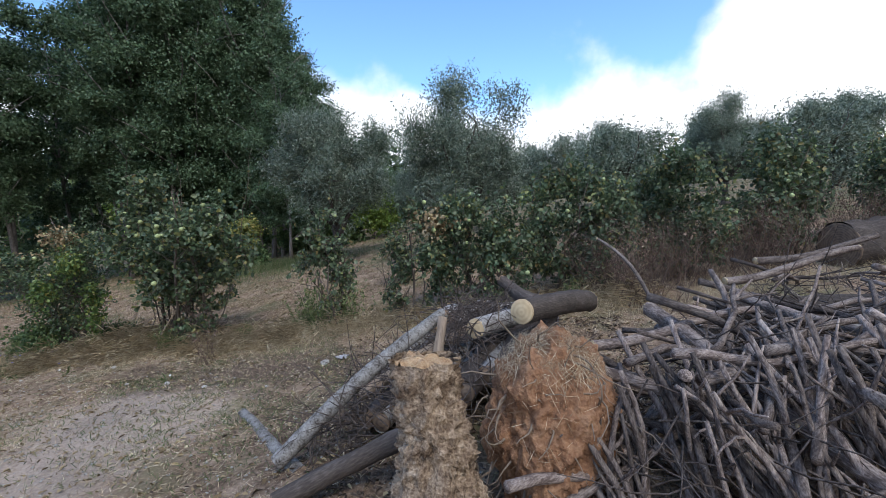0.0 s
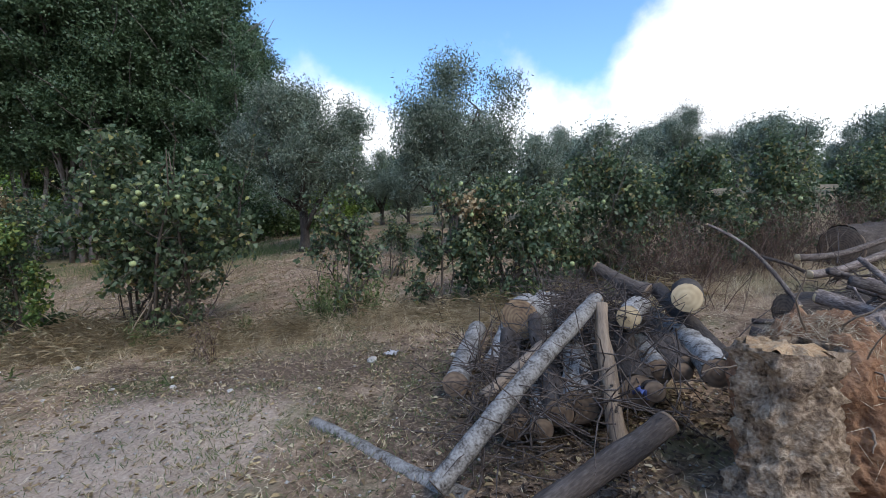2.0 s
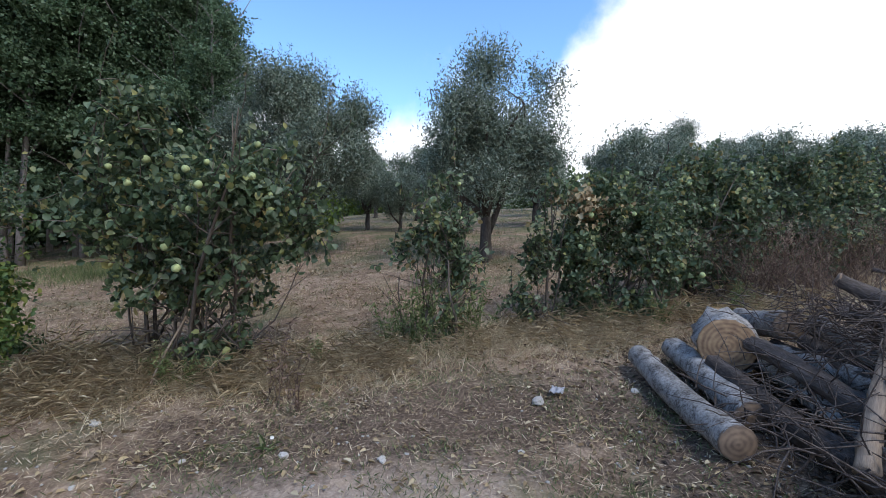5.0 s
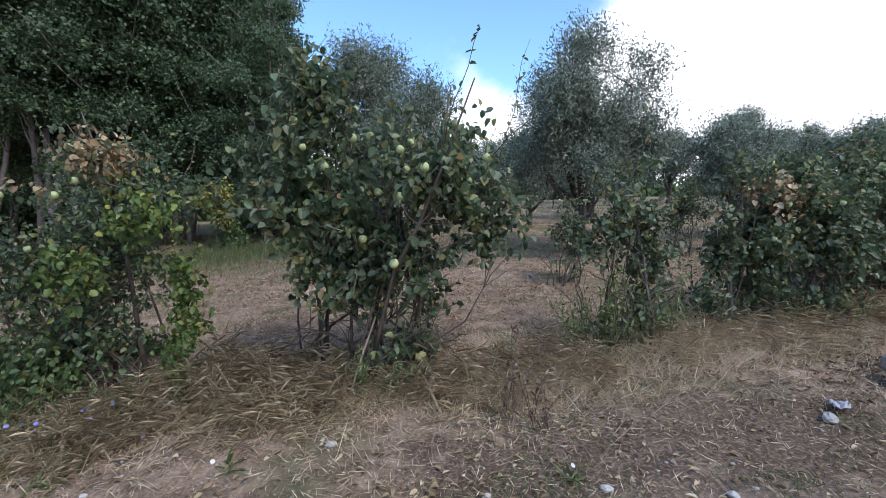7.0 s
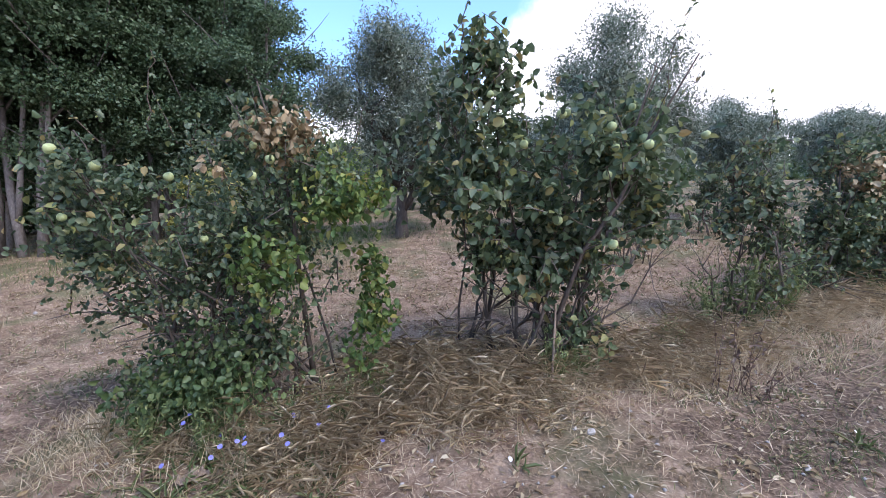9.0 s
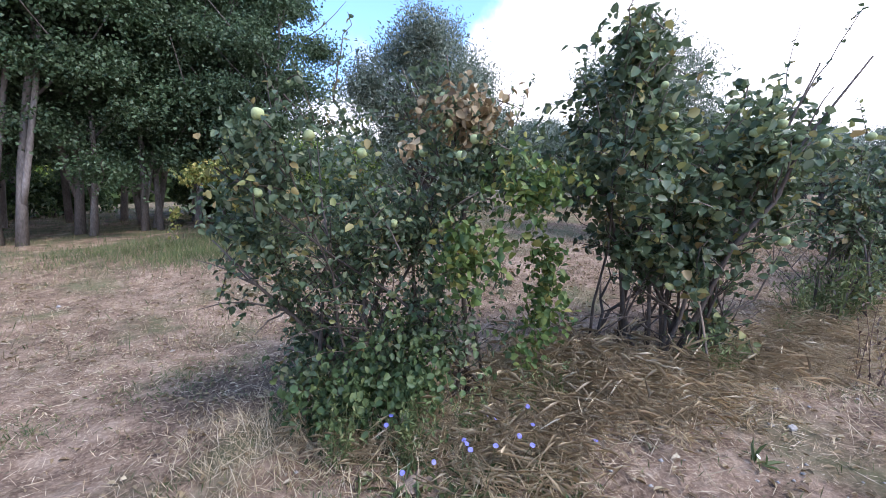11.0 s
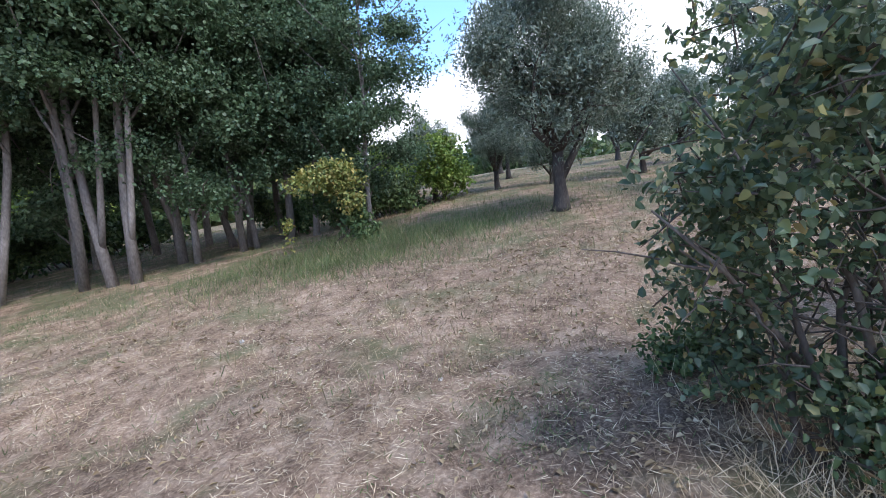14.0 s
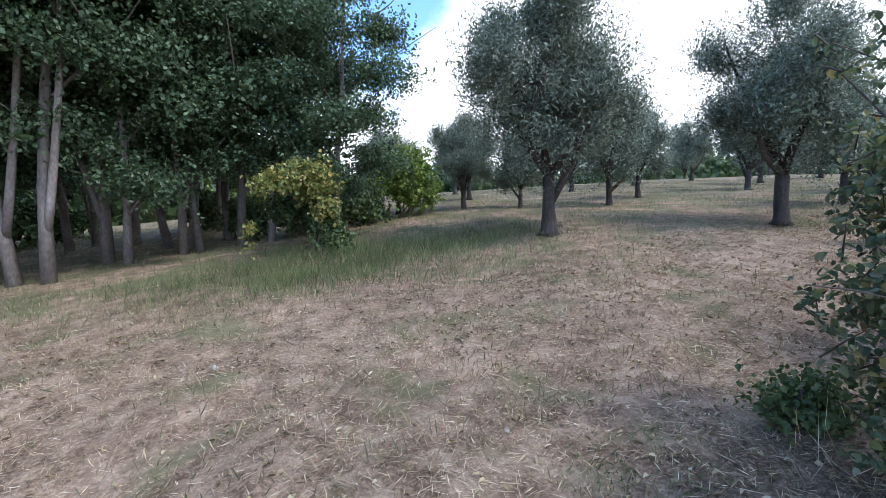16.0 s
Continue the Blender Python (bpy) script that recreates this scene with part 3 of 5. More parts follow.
shrub_b = quince_shrub("tall open quince shrub with pale green fruit", -4.2, 5.9,
    [((-0.55, 0, 1.75), (0.7, 0.6, 0.75)), ((0.5, -0.1, 1.7), (0.75, 0.6, 0.7)), ((0.0, 0, 1.1), (0.75, 0.6, 0.6)), ((0.75, -0.55, 2.45), (0.22, 0.2, 0.3)), ((-0.5, 0, 2.45), (0.4, 0.35, 0.42)), ((0.35, -0.05, 0.42), (0.38, 0.34, 0.32)), ((1.15, 0, 1.35), (0.35, 0.35, 0.4)), ((0.3, 0, 2.2), (0.35, 0.3, 0.35)), ((-0.5, -0.05, 0.95), (0.34, 0.35, 0.4)), ((0.5, 0, 0.85), (0.4, 0.4, 0.42))],
    9600, 0.076, 26, 0.75, fruit=34, seed=5, shoots=4, hole=0.535,
    tall=[((1.05, 0.1, 1.5), (1.38, 0.12, 3.05)), ((1.1, 0.1, 2.0), (1.62, 0.05, 2.62)), ((-0.75, -0.1, 2.5), (-0.62, -0.15, 3.15)), ((0.55, -0.3, 1.9), (0.8, -0.6, 2.75))])
shrub_b.scale = (1, 1.25, 1.05)
shrub_c = quince_shrub("slender quince shrub with weeds at its foot", -1.8, 6.15,
    [((0.1, 0, 1.35), (0.4, 0.38, 0.6)), ((0.35, 0, 1.0), (0.32, 0.32, 0.5)), ((-0.35, 0, 1.05), (0.22, 0.22, 0.4)), ((0.2, 0, 0.45), (0.35, 0.3, 0.4)), ((0.1, 0, 1.85), (0.25, 0.25, 0.3))],
    1500, 0.07, 8, 0.4, fruit=7, seed=8, shoots=3, hole=0.52)
shrub_d = quince_shrub("narrow quince sapling in the row", -0.5, 6.4,
    [((0, 0, 0.9), (0.2, 0.2, 0.7)), ((0.15, 0, 1.6), (0.32, 0.3, 0.4)), ((-0.1, 0, 0.4), (0.28, 0.25, 0.35))], 1500, 0.07, 5, 0.2, fruit=3, seed=11, shoots=2)
shrub_e = quince_shrub("dense dark quince shrub with drying leaves", 0.55, 6.65,
    [((-0.55, 0, 0.95), (0.5, 0.5, 0.85)), ((0.45, 0, 1.05), (0.6, 0.55, 0.9)), ((-0.1, 0, 1.55), (0.6, 0.5, 0.5)), ((0.1, 0, 0.45), (0.8, 0.5, 0.4))], 8500, 0.07, 12, 0.8, fruit=14, seed=13, shoots=5,
    extras=[("withered_leaves", M_DEADLEAF, [((-0.5, -0.3, 1.5), (0.4, 0.3, 0.25))], 350, 0.07, "yellowed leaves")])
shrub_f = quince_shrub("dense quince shrub in the row", 2.1, 7.3,
    [((-0.4, 0, 1.0), (0.6, 0.55, 0.85)), ((0.5, 0, 1.1), (0.65, 0.55, 0.9)), ((0, 0, 1.8), (0.7, 0.5, 0.5)), ((0.1, 0, 0.5), (0.8, 0.5, 0.4))], 7000, 0.075, 10, 0.8, fruit=8, seed=17, shoots=6)
for x, y, rz, s in ((3.9, 8.0, 130, 1.0), (5.6, 8.6, 40, 1.05), (7.8, 9.3, 220, 0.95), (10.6, 9.9, 300, 1.1), (13.0, 10.6, 80, 1.0), (15.6, 11.3, 10, 1.05)):
    o = copy_thing(shrub_f, base(x, y) @ pose(0, 0, 0, 0, 0, rz))
    o.scale = (s, s, s)
for x, y, rz, s in ((-1.45, 8.6, 20, 0.7), (1.6, 10.2, 150, 0.8)):
    o = copy_thing(shrub_c, base(x, y) @ pose(0, 0, 0, 0, 0, rz))
    o.scale = (s, s, s)


def dry_bush(label, x, y, h, wd, seed, name="dry_bush"):
    """A leafless brown bush of many thin stalks."""
    r = np.random.default_rng(seed)
    ob = thing(name, label, "bush", "dry bushes", at=base(x, y))
    wood = Wood()
    for _ in range(110):
        a = np.array([r.normal(0, wd * 0.35), r.normal(0, 0.2), 0])
        line = limb(r, a, [r.normal(0, 0.35), r.normal(0, 0.3), 1], h * r.uniform(0.5, 1.05), 0.3, 5)
        wood.tube(line, np.linspace(0.006, 0.0015, 6), 3, cap=False)
        for _ in range(5):
            i = r.integers(1, 5)
            wood.tube(limb(r, line[i], r.normal(0, 1, 3) + [0, 0, 0.7], h * 0.25, 0.4, 3), [0.003, 0.0025, 0.002, 0.001], 3, cap=False)
    tagged(part("stalk", wood.mesh("stalk"), M_DRYTWIG, ob), kind="stuff")
    foliage(r, "dry_leaves", [((0, 0, h * 0.6), (wd * 0.6, 0.35, h * 0.45))], 1500, 0.03, ob, M_DRYTWIG, full=False, aspect=0.5, shell=0)
    return ob


bush = dry_bush("brown dried-out bush of thin stalks", 3.6, 7.3, 1.35, 1.3, 21)
for x, y, rz in ((5.0, 7.8, 90), (6.6, 8.2, 200), (2.6, 6.8, 310), (8.4, 8.8, 30), (10.6, 9.4, 140)):
    copy_thing(bush, base(x, y) @ pose(0, 0, 0, 0, 0, rz))


# ---- olive trees ----
def olive_tree(label, x, y, h, rad, n, seed, size=0.075, trunk_h=1.0, group="olive trees", lean=0.0):
    r = np.random.default_rng(seed)
    ob = thing("olive_tree", label, "tree", group, at=base(x, y, -0.05))
    cz = h * 0.58
    lobes = [((0, 0, cz), (rad * 0.75, rad * 0.75, h * 0.33))]
    for k in range(9):
        a = k * 2.4 + r.uniform(-0.3, 0.3)
        q = rad * r.uniform(0.45, 0.72)
        lobes.append(((q * math.cos(a), q * math.sin(a), cz + h * r.uniform(-0.2, 0.26)), (rad * r.uniform(0.3, 0.45), rad * r.uniform(0.3, 0.45), h * r.uniform(0.13, 0.2))))
    lobes.append(((r.normal(0, 0.2), 0, h * 0.88), (rad * 0.4, rad * 0.4, h * 0.14)))
    wd = Wood()
    trunk = np.array([[0, 0, 0], [0.03, 0, 0.12], [0.02 + lean * 0.3, 0.02, trunk_h * 0.5], [lean, 0, trunk_h]])
    wd.tube(trunk, np.array([0.25, 0.16, 0.125, 0.12]) * h / 5, 14, lump=0.07, r=r)
    part("trunk", wd.mesh("trunk"), M_OLIVEBARK, ob)
    for k in range(6):
        a = k * 1.05 + r.uniform(-0.3, 0.3)
        start = trunk[2] if k == 0 else trunk[3]
        end = np.array([rad * 0.5 * math.cos(a), rad * 0.5 * math.sin(a), cz + h * r.uniform(-0.1, 0.2)])
        m1 = start * 0.6 + end * 0.4 + r.normal(0, 0.12, 3)
        line = np.array([start, m1, (m1 + end) / 2 + r.normal(0, 0.1, 3), end])
        wd = Wood().tube(line, np.array([0.085, 0.065, 0.045, 0.015]) * h / 5, 9, lump=0.05, r=r)
        for _ in range(7):
            i = r.integers(1, 4)
            wd.tube(limb(r, line[i], r.normal(0, 1, 3) + [0, 0, 0.5], rad * r.uniform(0.2, 0.4), 0.5, 4), np.linspace(0.025, 0.005, 5) * h / 5, 5, cap=False)
        part("limb", wd.mesh("limb"), M_OLIVEBARK, ob)
    foliage(r, "crown", lobes, n, size, ob, M_OLIVE, droop=0.1, shell=0.3, hole=0.40, freq=1.5, per=9, aspect=0.30, seed=seed, full=False, twig=0.3)
    return ob


olive_tree("olive tree with a forked dark trunk and silvery crown", -4.65, 12.5, 4.8, 2.1, 110000, 31, 0.09, trunk_h=1.2)
olive_b = olive_tree("tall olive tree with a loose silvery crown", -0.35, 10.9, 4.8, 1.85, 85000, 33, 0.085, trunk_h=1.0)
olive_c = olive_tree("round olive tree with a dense grey-green crown", 3.7, 11.9, 3.0, 1.35, 24000, 35, 0.10, trunk_h=0.8)
for k, (x, y, s) in enumerate(((8.5, 13.0, 1.0), (-3.6, 18.7, 1.0), (13.0, 14.4, 1.1), (-2.3, 17.3, 0.8), (17.8, 15.8, 1.1), (-0.1, 15.9, 1.05), (2.6, 17.4, 1.1), (7.8, 17.0, 1.2), (12.4, 19.5, 1.2), (18, 20, 1.3), (23, 17, 1.2), (-5.6, 19.6, 0.9), (-1.6, 22.5, 1.2), (4.5, 23.5, 1.3), (10, 25, 1.4),
        (17, 27, 1.4), (-4.0, 28, 1.2), (1, 30, 1.4), (7, 32, 1.5), (25, 27, 1.4), (30, 21, 1.4), (36, 28, 1.5), (14, 37, 1.6), (22, 38, 1.6), (-1, 42, 1.6), (32, 40, 1.6), (42, 34, 1.6), (45, 22, 1.5))):
    o = copy_thing(olive_b if k % 3 == 1 else olive_c, base(x, y, -0.05) @ pose(0, 0, 0, 0, 0, 67 * k))
    s *= 0.68 if k % 3 == 1 else 1.0
    o.scale = (s, s, s)


# ---- poplars ----
def poplar(label, x, y, h, rad, n, seed, first=2.6, lean=(0.0, 0.0), size=0.12):
    r = np.random.default_rng(seed)
    ob = thing("poplar_tree", label, "tree", "poplars at the edge of the field", at=base(x, y, -0.08))
    wd = Wood()
    z = np.linspace(0, h * 0.93, 9)
    line = np.stack([lean[0] * z + 0.12 * np.sin(z * 0.6 + seed), lean[1] * z + 0.1 * np.cos(z * 0.5 + seed) - 0.1 * math.cos(seed), z], 1)
    line[:, 0] -= line[0, 0]
    wd.tube(line, np.r_[0.13, np.linspace(0.09, 0.02, 8)], 10, lump=0.04, r=r)
    part("trunk", wd.mesh("trunk"), M_POPBARK, ob)
    if seed != 43:
        q = line[1] * 0.5
        fork = np.array([q, q + [0.14, -0.1, 0.7], q + [0.32, -0.22, 1.8], q + [0.5, -0.3, 3.2], q + [0.55, -0.25, 5.0]])
        part("limb", Wood().tube(fork, [0.075, 0.07, 0.06, 0.05, 0.02], 9, lump=0.04, r=r).mesh("limb"), M_POPBARK, ob)
    lobes = []
    for k in range(18):
        zz = first + (h - first) * (k + 0.5) / 18
        c = np.array([np.interp(zz, z, line[:, 0]), np.interp(zz, z, line[:, 1]), 0])
        f = math.sin(math.pi * min(0.97, 0.22 + 0.74 * (k / 17))) ** 0.7
        a = k * 2.4
        q = rad * 0.55 * f
        lobes.append(((c[0] + q * math.cos(a), c[1] + q * math.sin(a), zz), (rad * 0.62 * f, rad * 0.62 * f, (h - first) * 0.075)))
        wd = Wood().tube(limb(r, [c[0], c[1], zz - 0.9], [math.cos(a), math.sin(a), 1.1], rad * f * 1.5, 0.25, 5), np.linspace(0.04, 0.008, 6), 6, cap=False)
        part("limb", wd.mesh("limb"), M_POPBARK, ob)
    foliage(r, "crown", lobes, n, size, ob, M_POPLAR, droop=0.4, shell=0.3, hole=0.45, freq=1.0, per=8, aspect=0.75, seed=seed, full=False, twig=0.4)
    return ob


pop_a = poplar("tall poplar with a pale trunk and dark green crown", -13.35, 15.2, 15.0, 2.4, 44000, 41, first=4.0, lean=(0.05, 0.0))
pop_b = poplar("tall poplar with a pale trunk and dark green crown", -10.3, 17.6, 12.5, 2.8, 48000, 43, first=2.0, lean=(-0.03, 0.03))
pop_c = poplar("tall leaning poplar with a pale trunk", -13.9, 15.4, 14.5, 2.3, 42000, 47, first=4.3, lean=(-0.07, 0.02))
k = 0
for x, y, s in ((-8.2, 15.6, 0.62), (-14.6, 15.7, 0.9), (-12.9, 16.8, 1.0), (-12.45, 16.4, 0.8), (-12.1, 18.9, 0.95), (-11.5, 17.1, 0.85), (-11.2, 17.4, 0.8), (-11.5, 18.0, 0.9), (-10.7, 19.2, 0.85), (-11.2, 22.6, 0.9), (-15.0, 21.2, 1.0), (-14.6, 21.9, 0.8), (-16.4, 20.3, 0.95), (-18.4, 19.4, 1.0), (-13.3, 20.9, 1.0), (-15.6, 17.6, 0.75),
        (-16.3, 15.8, 0.9), (-17.6, 17.0, 1.05), (-9.6, 17.2, 0.8), (-18.0, 24.5, 1.1), (-19.6, 13.6, 1.0), (-21.8, 18.0, 1.05), (-21.8, 23.5, 1.05), (-18.0, 11.6, 0.9), (-22.5, 12.5, 1.0), (-25.0, 22.0, 1.1), (-20.0, 8.6, 0.95), (-18.5, 29.0, 1.1)):
    k += 1
    o = copy_thing(pop_b if x > -10 else (pop_a, pop_b, pop_c)[k % 3], base(x, y, -0.08) @ pose(0, 0, 0, 4 * math.sin(2.1 * k), 4 * math.cos(1.7 * k), 77 * k))
    o.scale = (s, s, s)


# ---- bushes at the poplars ----
def leafy_bush(name, label, x, y, lobes, n, size, mat, seed, group="bushes below the poplars", extras=()):
    r = np.random.default_rng(seed)
    ob = thing(name, label, "bush", group, at=base(x, y))
    _, tips, way = foliage(r, "foliage", lobes, n, size, ob, mat, seed=seed, hole=0.4)
    for nm, m, lb, k, sz, lab in extras:
        foliage(r, nm, lb, k, sz, ob, m, label=lab, seed=seed, hole=0.3)
    for _ in range(7):
        c, rad = lobes[r.integers(len(lobes))]
        a = np.array([r.normal(0, 0.15), r.normal(0, 0.15), 0])
        wd = Wood().tube(np.array([a, a * 0.5 + np.array(c) * 0.5 + r.normal(0, 0.05, 3), np.array(c) + [0, 0, rad[2] * 0.5]]), [0.02, 0.014, 0.006], 6)
        part("stem", wd.mesh("stem"), M_BARK, ob)
    return ob


leafy_bush("climber_bush", "bush draped with a yellow-green climber", -9.15, 14.2, [((0.55, 0, 0.6), (0.4, 0.4, 0.5)), ((0.75, -0.2, 0.3), (0.4, 0.35, 0.3))], 2200, 0.08, M_BRAMBLE, 51,
    extras=[("climber", M_YELLOWVINE, [((0.0, -0.1, 1.5), (0.9, 0.6, 0.3)), ((0.15, -0.1, 1.72), (0.55, 0.45, 0.25)), ((-0.86, -0.1, 0.65), (0.07, 0.09, 0.7)), ((0.45, -0.3, 1.05), (0.35, 0.25, 0.3))], 4800, 0.08, "yellow-green climber hanging over it")])
green_bush = leafy_bush("green_bush", "low rounded green bush at the wood's edge", -7.5, 18.4, [((0, 0, 0.7), (1.2, 0.9, 0.7)), ((0.8, 0, 0.5), (0.8, 0.7, 0.5)), ((-0.7, 0, 0.9), (0.8, 0.7, 0.6))], 4500, 0.11, M_BRAMBLE, 53)
for x, y, rz, s in ((-8.9, 17.6, 60, 0.9), (-6.4, 23, 200, 1.0), (-10.2, 19.2, 280, 0.9), (-11.5, 24, 60, 1.2), (-19, 24, 20, 1.6), (-23, 26, 90, 1.8), (-22.5, 9.5, 30, 1.5), (-25, 11.5, 150, 1.8), (-27, 15, 250, 2.0), (-19.5, 21.5, 200, 1.5), (-17.5, 26, 10, 1.5), (-30, 19, 10, 2.2)):
    o = copy_thing(green_bush, base(x, y) @ pose(0, 0, 0, 0, 0, rz))
    o.scale = (s, s, s)
leafy_bush("bramble_bush", "low dark bramble at the foot of the shrub", -7.05, 6.8, [((0.1, 0, 0.16), (0.32, 0.28, 0.2)), ((0.4, 0.05, 0.16), (0.3, 0.28, 0.2))], 1600, 0.045, M_BRAMBLE, 58, group="")
light_tree = leafy_bush("young_tree", "light green young tree behind the bushes", -5.7, 18.4, [((0, 0, 2.2), (1.7, 1.5, 1.7)), ((0.6, 0, 1.2), (1.4, 1.2, 1.0))], 6500, 0.16, M_LIGHTLEAF, 57, group="far light green trees")
light_tree.scale = (0.62, 0.62, 0.62)
for x, y, s in ((-7.6, 66, 2.2), (-12, 70, 2.4), (-20, 64, 2.4), (-2, 72, 2.0), (-28, 40, 2.0), (-30, 30, 1.8)):
    o = copy_thing(light_tree, base(x, y))
    o.scale = (s, s, s)


# ---- far woods ----
r = np.random.default_rng(61)
wl_lobes = []
for k in range(150):
    a = radians(-75 + 165 * k / 149)
    q = r.uniform(85, 120)
    x, y = q * math.sin(a) - 5, q * math.cos(a)
    hh = r.uniform(6.5, 10.5)
    wl_lobes.append(((x, y, float(height(x, y)) + hh * 0.35), (r.uniform(3, 6), r.uniform(3, 5), hh * 0.6)))
for k in range(46):
    a = radians(-72 + 62 * k / 45)
    q = r.uniform(48, 66)
    x, y = q * math.sin(a) - 8, q * math.cos(a)
    hh = r.uniform(9, 14)
    wl_lobes.append(((x, y, float(height(x, y)) + hh * 0.35), (r.uniform(3, 5), r.uniform(3, 4), hh * 0.6)))
pts, out = blob_points(r, wl_lobes, 75000, 0.3)
wood_far = part("far_woods", leaves("far_woods", pts, r.standard_normal((len(pts), 3)), out + r.normal(0, 0.5, pts.shape), r.uniform(0.8, 1.6, len(pts)), r.uniform(0.6, 1.2, len(pts)), full=False), M_BRAMBLE)
tagged(wood_far, "line of distant green woods on the horizon", "woods", kind="stuff")


# ---- the wood pile ----
def log_thing(label, a, b, r0, r1, bark, cut=None, sides=14, bend=0.02, seed=0, lump=0.035, name="log", group="logs of the wood pile", knots=0):
    """A log from a to b with its bark and two sawn ends."""
    r = np.random.default_rng(seed)
    a, b = np.array(a, float), np.array(b, float)
    axis = Vector((b - a).tolist())
    length = axis.length
    m = Matrix.Translation(Vector(a.tolist())) @ axis.to_track_quat("Z", "Y").to_matrix().to_4x4()
    ob = thing(name, label, "log" if name == "log" else name, group, at=m)
    n = max(5, int(length / 0.09))
    z = np.linspace(0, length, n)
    ph = r.uniform(0, 6, 2)
    line = np.stack([bend * np.sin(z / length * 3.0 + ph[0]) - bend * math.sin(ph[0]), bend * np.sin(z / length * 4.0 + ph[1]) - bend * math.sin(ph[1]), z], 1)
    rad = np.linspace(r0, r1, n) * (1 + 0.03 * r.standard_normal(n))
    w = Wood().tube(line, rad, sides, cap=cut is None, lump=lump, r=r)
    for _ in range(knots):
        i = r.integers(1, n - 1)
        d = np.array([r.normal(), r.normal(), 0.4])
        d /= np.linalg.norm(d)
        w.tube([line[i], line[i] + d * rad[i] * 1.12], [rad[i] * 0.3, rad[i] * 0.2], 7)
    part("bark", w.mesh("bark"), bark, ob)
    if cut is not None:
        for p, rr, s in ((line[0], rad[0], -1), (line[-1], rad[-1], 1)):
            e = Wood().tube([[0, 0, -0.012], [0, 0, 0.0], [0, 0, 0.004]], [rr * 1.0, rr * 0.99, rr * 0.94], sides, lump=0.01, r=r)
            part("sawn_end", e.mesh("sawn_end"), cut, ob, "sawn end with growth rings", at=Matrix.Translation(Vector(p.tolist())) @ (pose(0, 0, 0, 180) if s < 0 else Matrix()))
    return ob


log_thing("pale-barked pole leaning against the wood pile", (-0.15, 2.36, 0.07), (0.87, 3.18, 0.92), 0.06, 0.05, M_BIRCH, M_CUTOLD, seed=1, bend=0.05)
log_thing("thin pale pole lying on the ground", (-1.14, 3.30, -0.08), (0.05, 2.40, 0.02), 0.045, 0.06, M_BIRCH, M_CUTOLD, seed=2)
log_thing("dark-barked log propped on the pile", (0.13, 1.92, 0.10), (0.98, 2.34, 0.51), 0.062, 0.06, M_DARKBARK, M_CUTOLD, seed=3)
log_thing("short grey-barked log lying on the ground", (-0.09, 3.66, 0.10), (0.15, 5.18, 0.15), 0.105, 0.095, M_BIRCH, M_CUTOLD, seed=4)
log_thing("short grey-barked log lying beside another", (0.23, 3.95, 0.12), (0.57, 5.30, 0.17), 0.11, 0.10, M_BIRCH, M_CUTOLD, seed=5)
log_thing("thick split log with a broken brown face", (0.53, 4.60, 0.42), (0.95, 5.25, 0.42), 0.23, 0.20, M_BIRCH, M_BROKEN, seed=6, lump=0.09, sides=18)
log_thing("freshly sawn log with a yellow end", (1.48, 3.20, 0.94), (2.10, 4.50, 0.74), 0.10, 0.11, M_DARKBARK, M_CUT, seed=7)
log_thing("freshly sawn log with a pale end", (1.11, 3.23, 0.79), (1.65, 4.50, 0.62), 0.085, 0.09, M_BIRCH, M_CUT, seed=8)
log_thing("grey log with an old brown end", (1.00, 4.55, 0.60), (1.40, 5.50, 0.48), 0.12, 0.11, M_BIRCH, M_CUTOLD, seed=9)
log_thing("weathered split post standing in the pile", (0.89, 2.60, 0.10), (0.90, 3.06, 0.93), 0.06, 0.045, M_SPLITWOOD, None, sides=6, seed=10, lump=0.12)
log_thing("broken branch stub on top of the pile", (1.21, 4.40, 1.00), (1.58, 4.10, 0.80), 0.05, 0.085, M_DARKBARK, M_CUTOLD, seed=11, lump=0.16)
log_thing("long grey-brown split plank across the pile", (0.13, 3.15, 0.22), (0.93, 3.80, 0.62), 0.05, 0.06, M_SPLITWOOD, None, sides=6, seed=12, lump=0.12)
r = np.random.default_rng(71)
for k in range(16):
    x0 = 0.28 + 0.085 * k
    hi = 0.08 + 0.033 * k
    log_thing("thick dark-barked log inside the wood pile", (x0 + r.normal(0, 0.03), 2.8 + r.uniform(-0.1, 0.2), hi + 0.05), (x0 + 0.25 + r.normal(0, 0.1), 4.4 + r.uniform(-0.2, 0.4), hi + 0.1 + 0.12 * r.random()), r.uniform(0.06, 0.115), r.uniform(0.055, 0.1), (M_DARKBARK, M_DARKBARK, M_BIRCH)[k % 3], M_CUTOLD, seed=100 + k, lump=0.08, bend=0.05, knots=2)
log_thing("huge dark log on the far side of the pile", (5.95, 7.55, 0.98), (8.85, 8.50, 1.15), 0.34, 0.36, M_DARKBARK, M_CUTOLD, seed=13, lump=0.06, sides=20)
log_thing("dark log under the branch pile", (3.45, 5.10, 0.45), (6.85, 5.40, 0.62), 0.2, 0.2, M_DARKBARK, M_CUTOLD, seed=14)


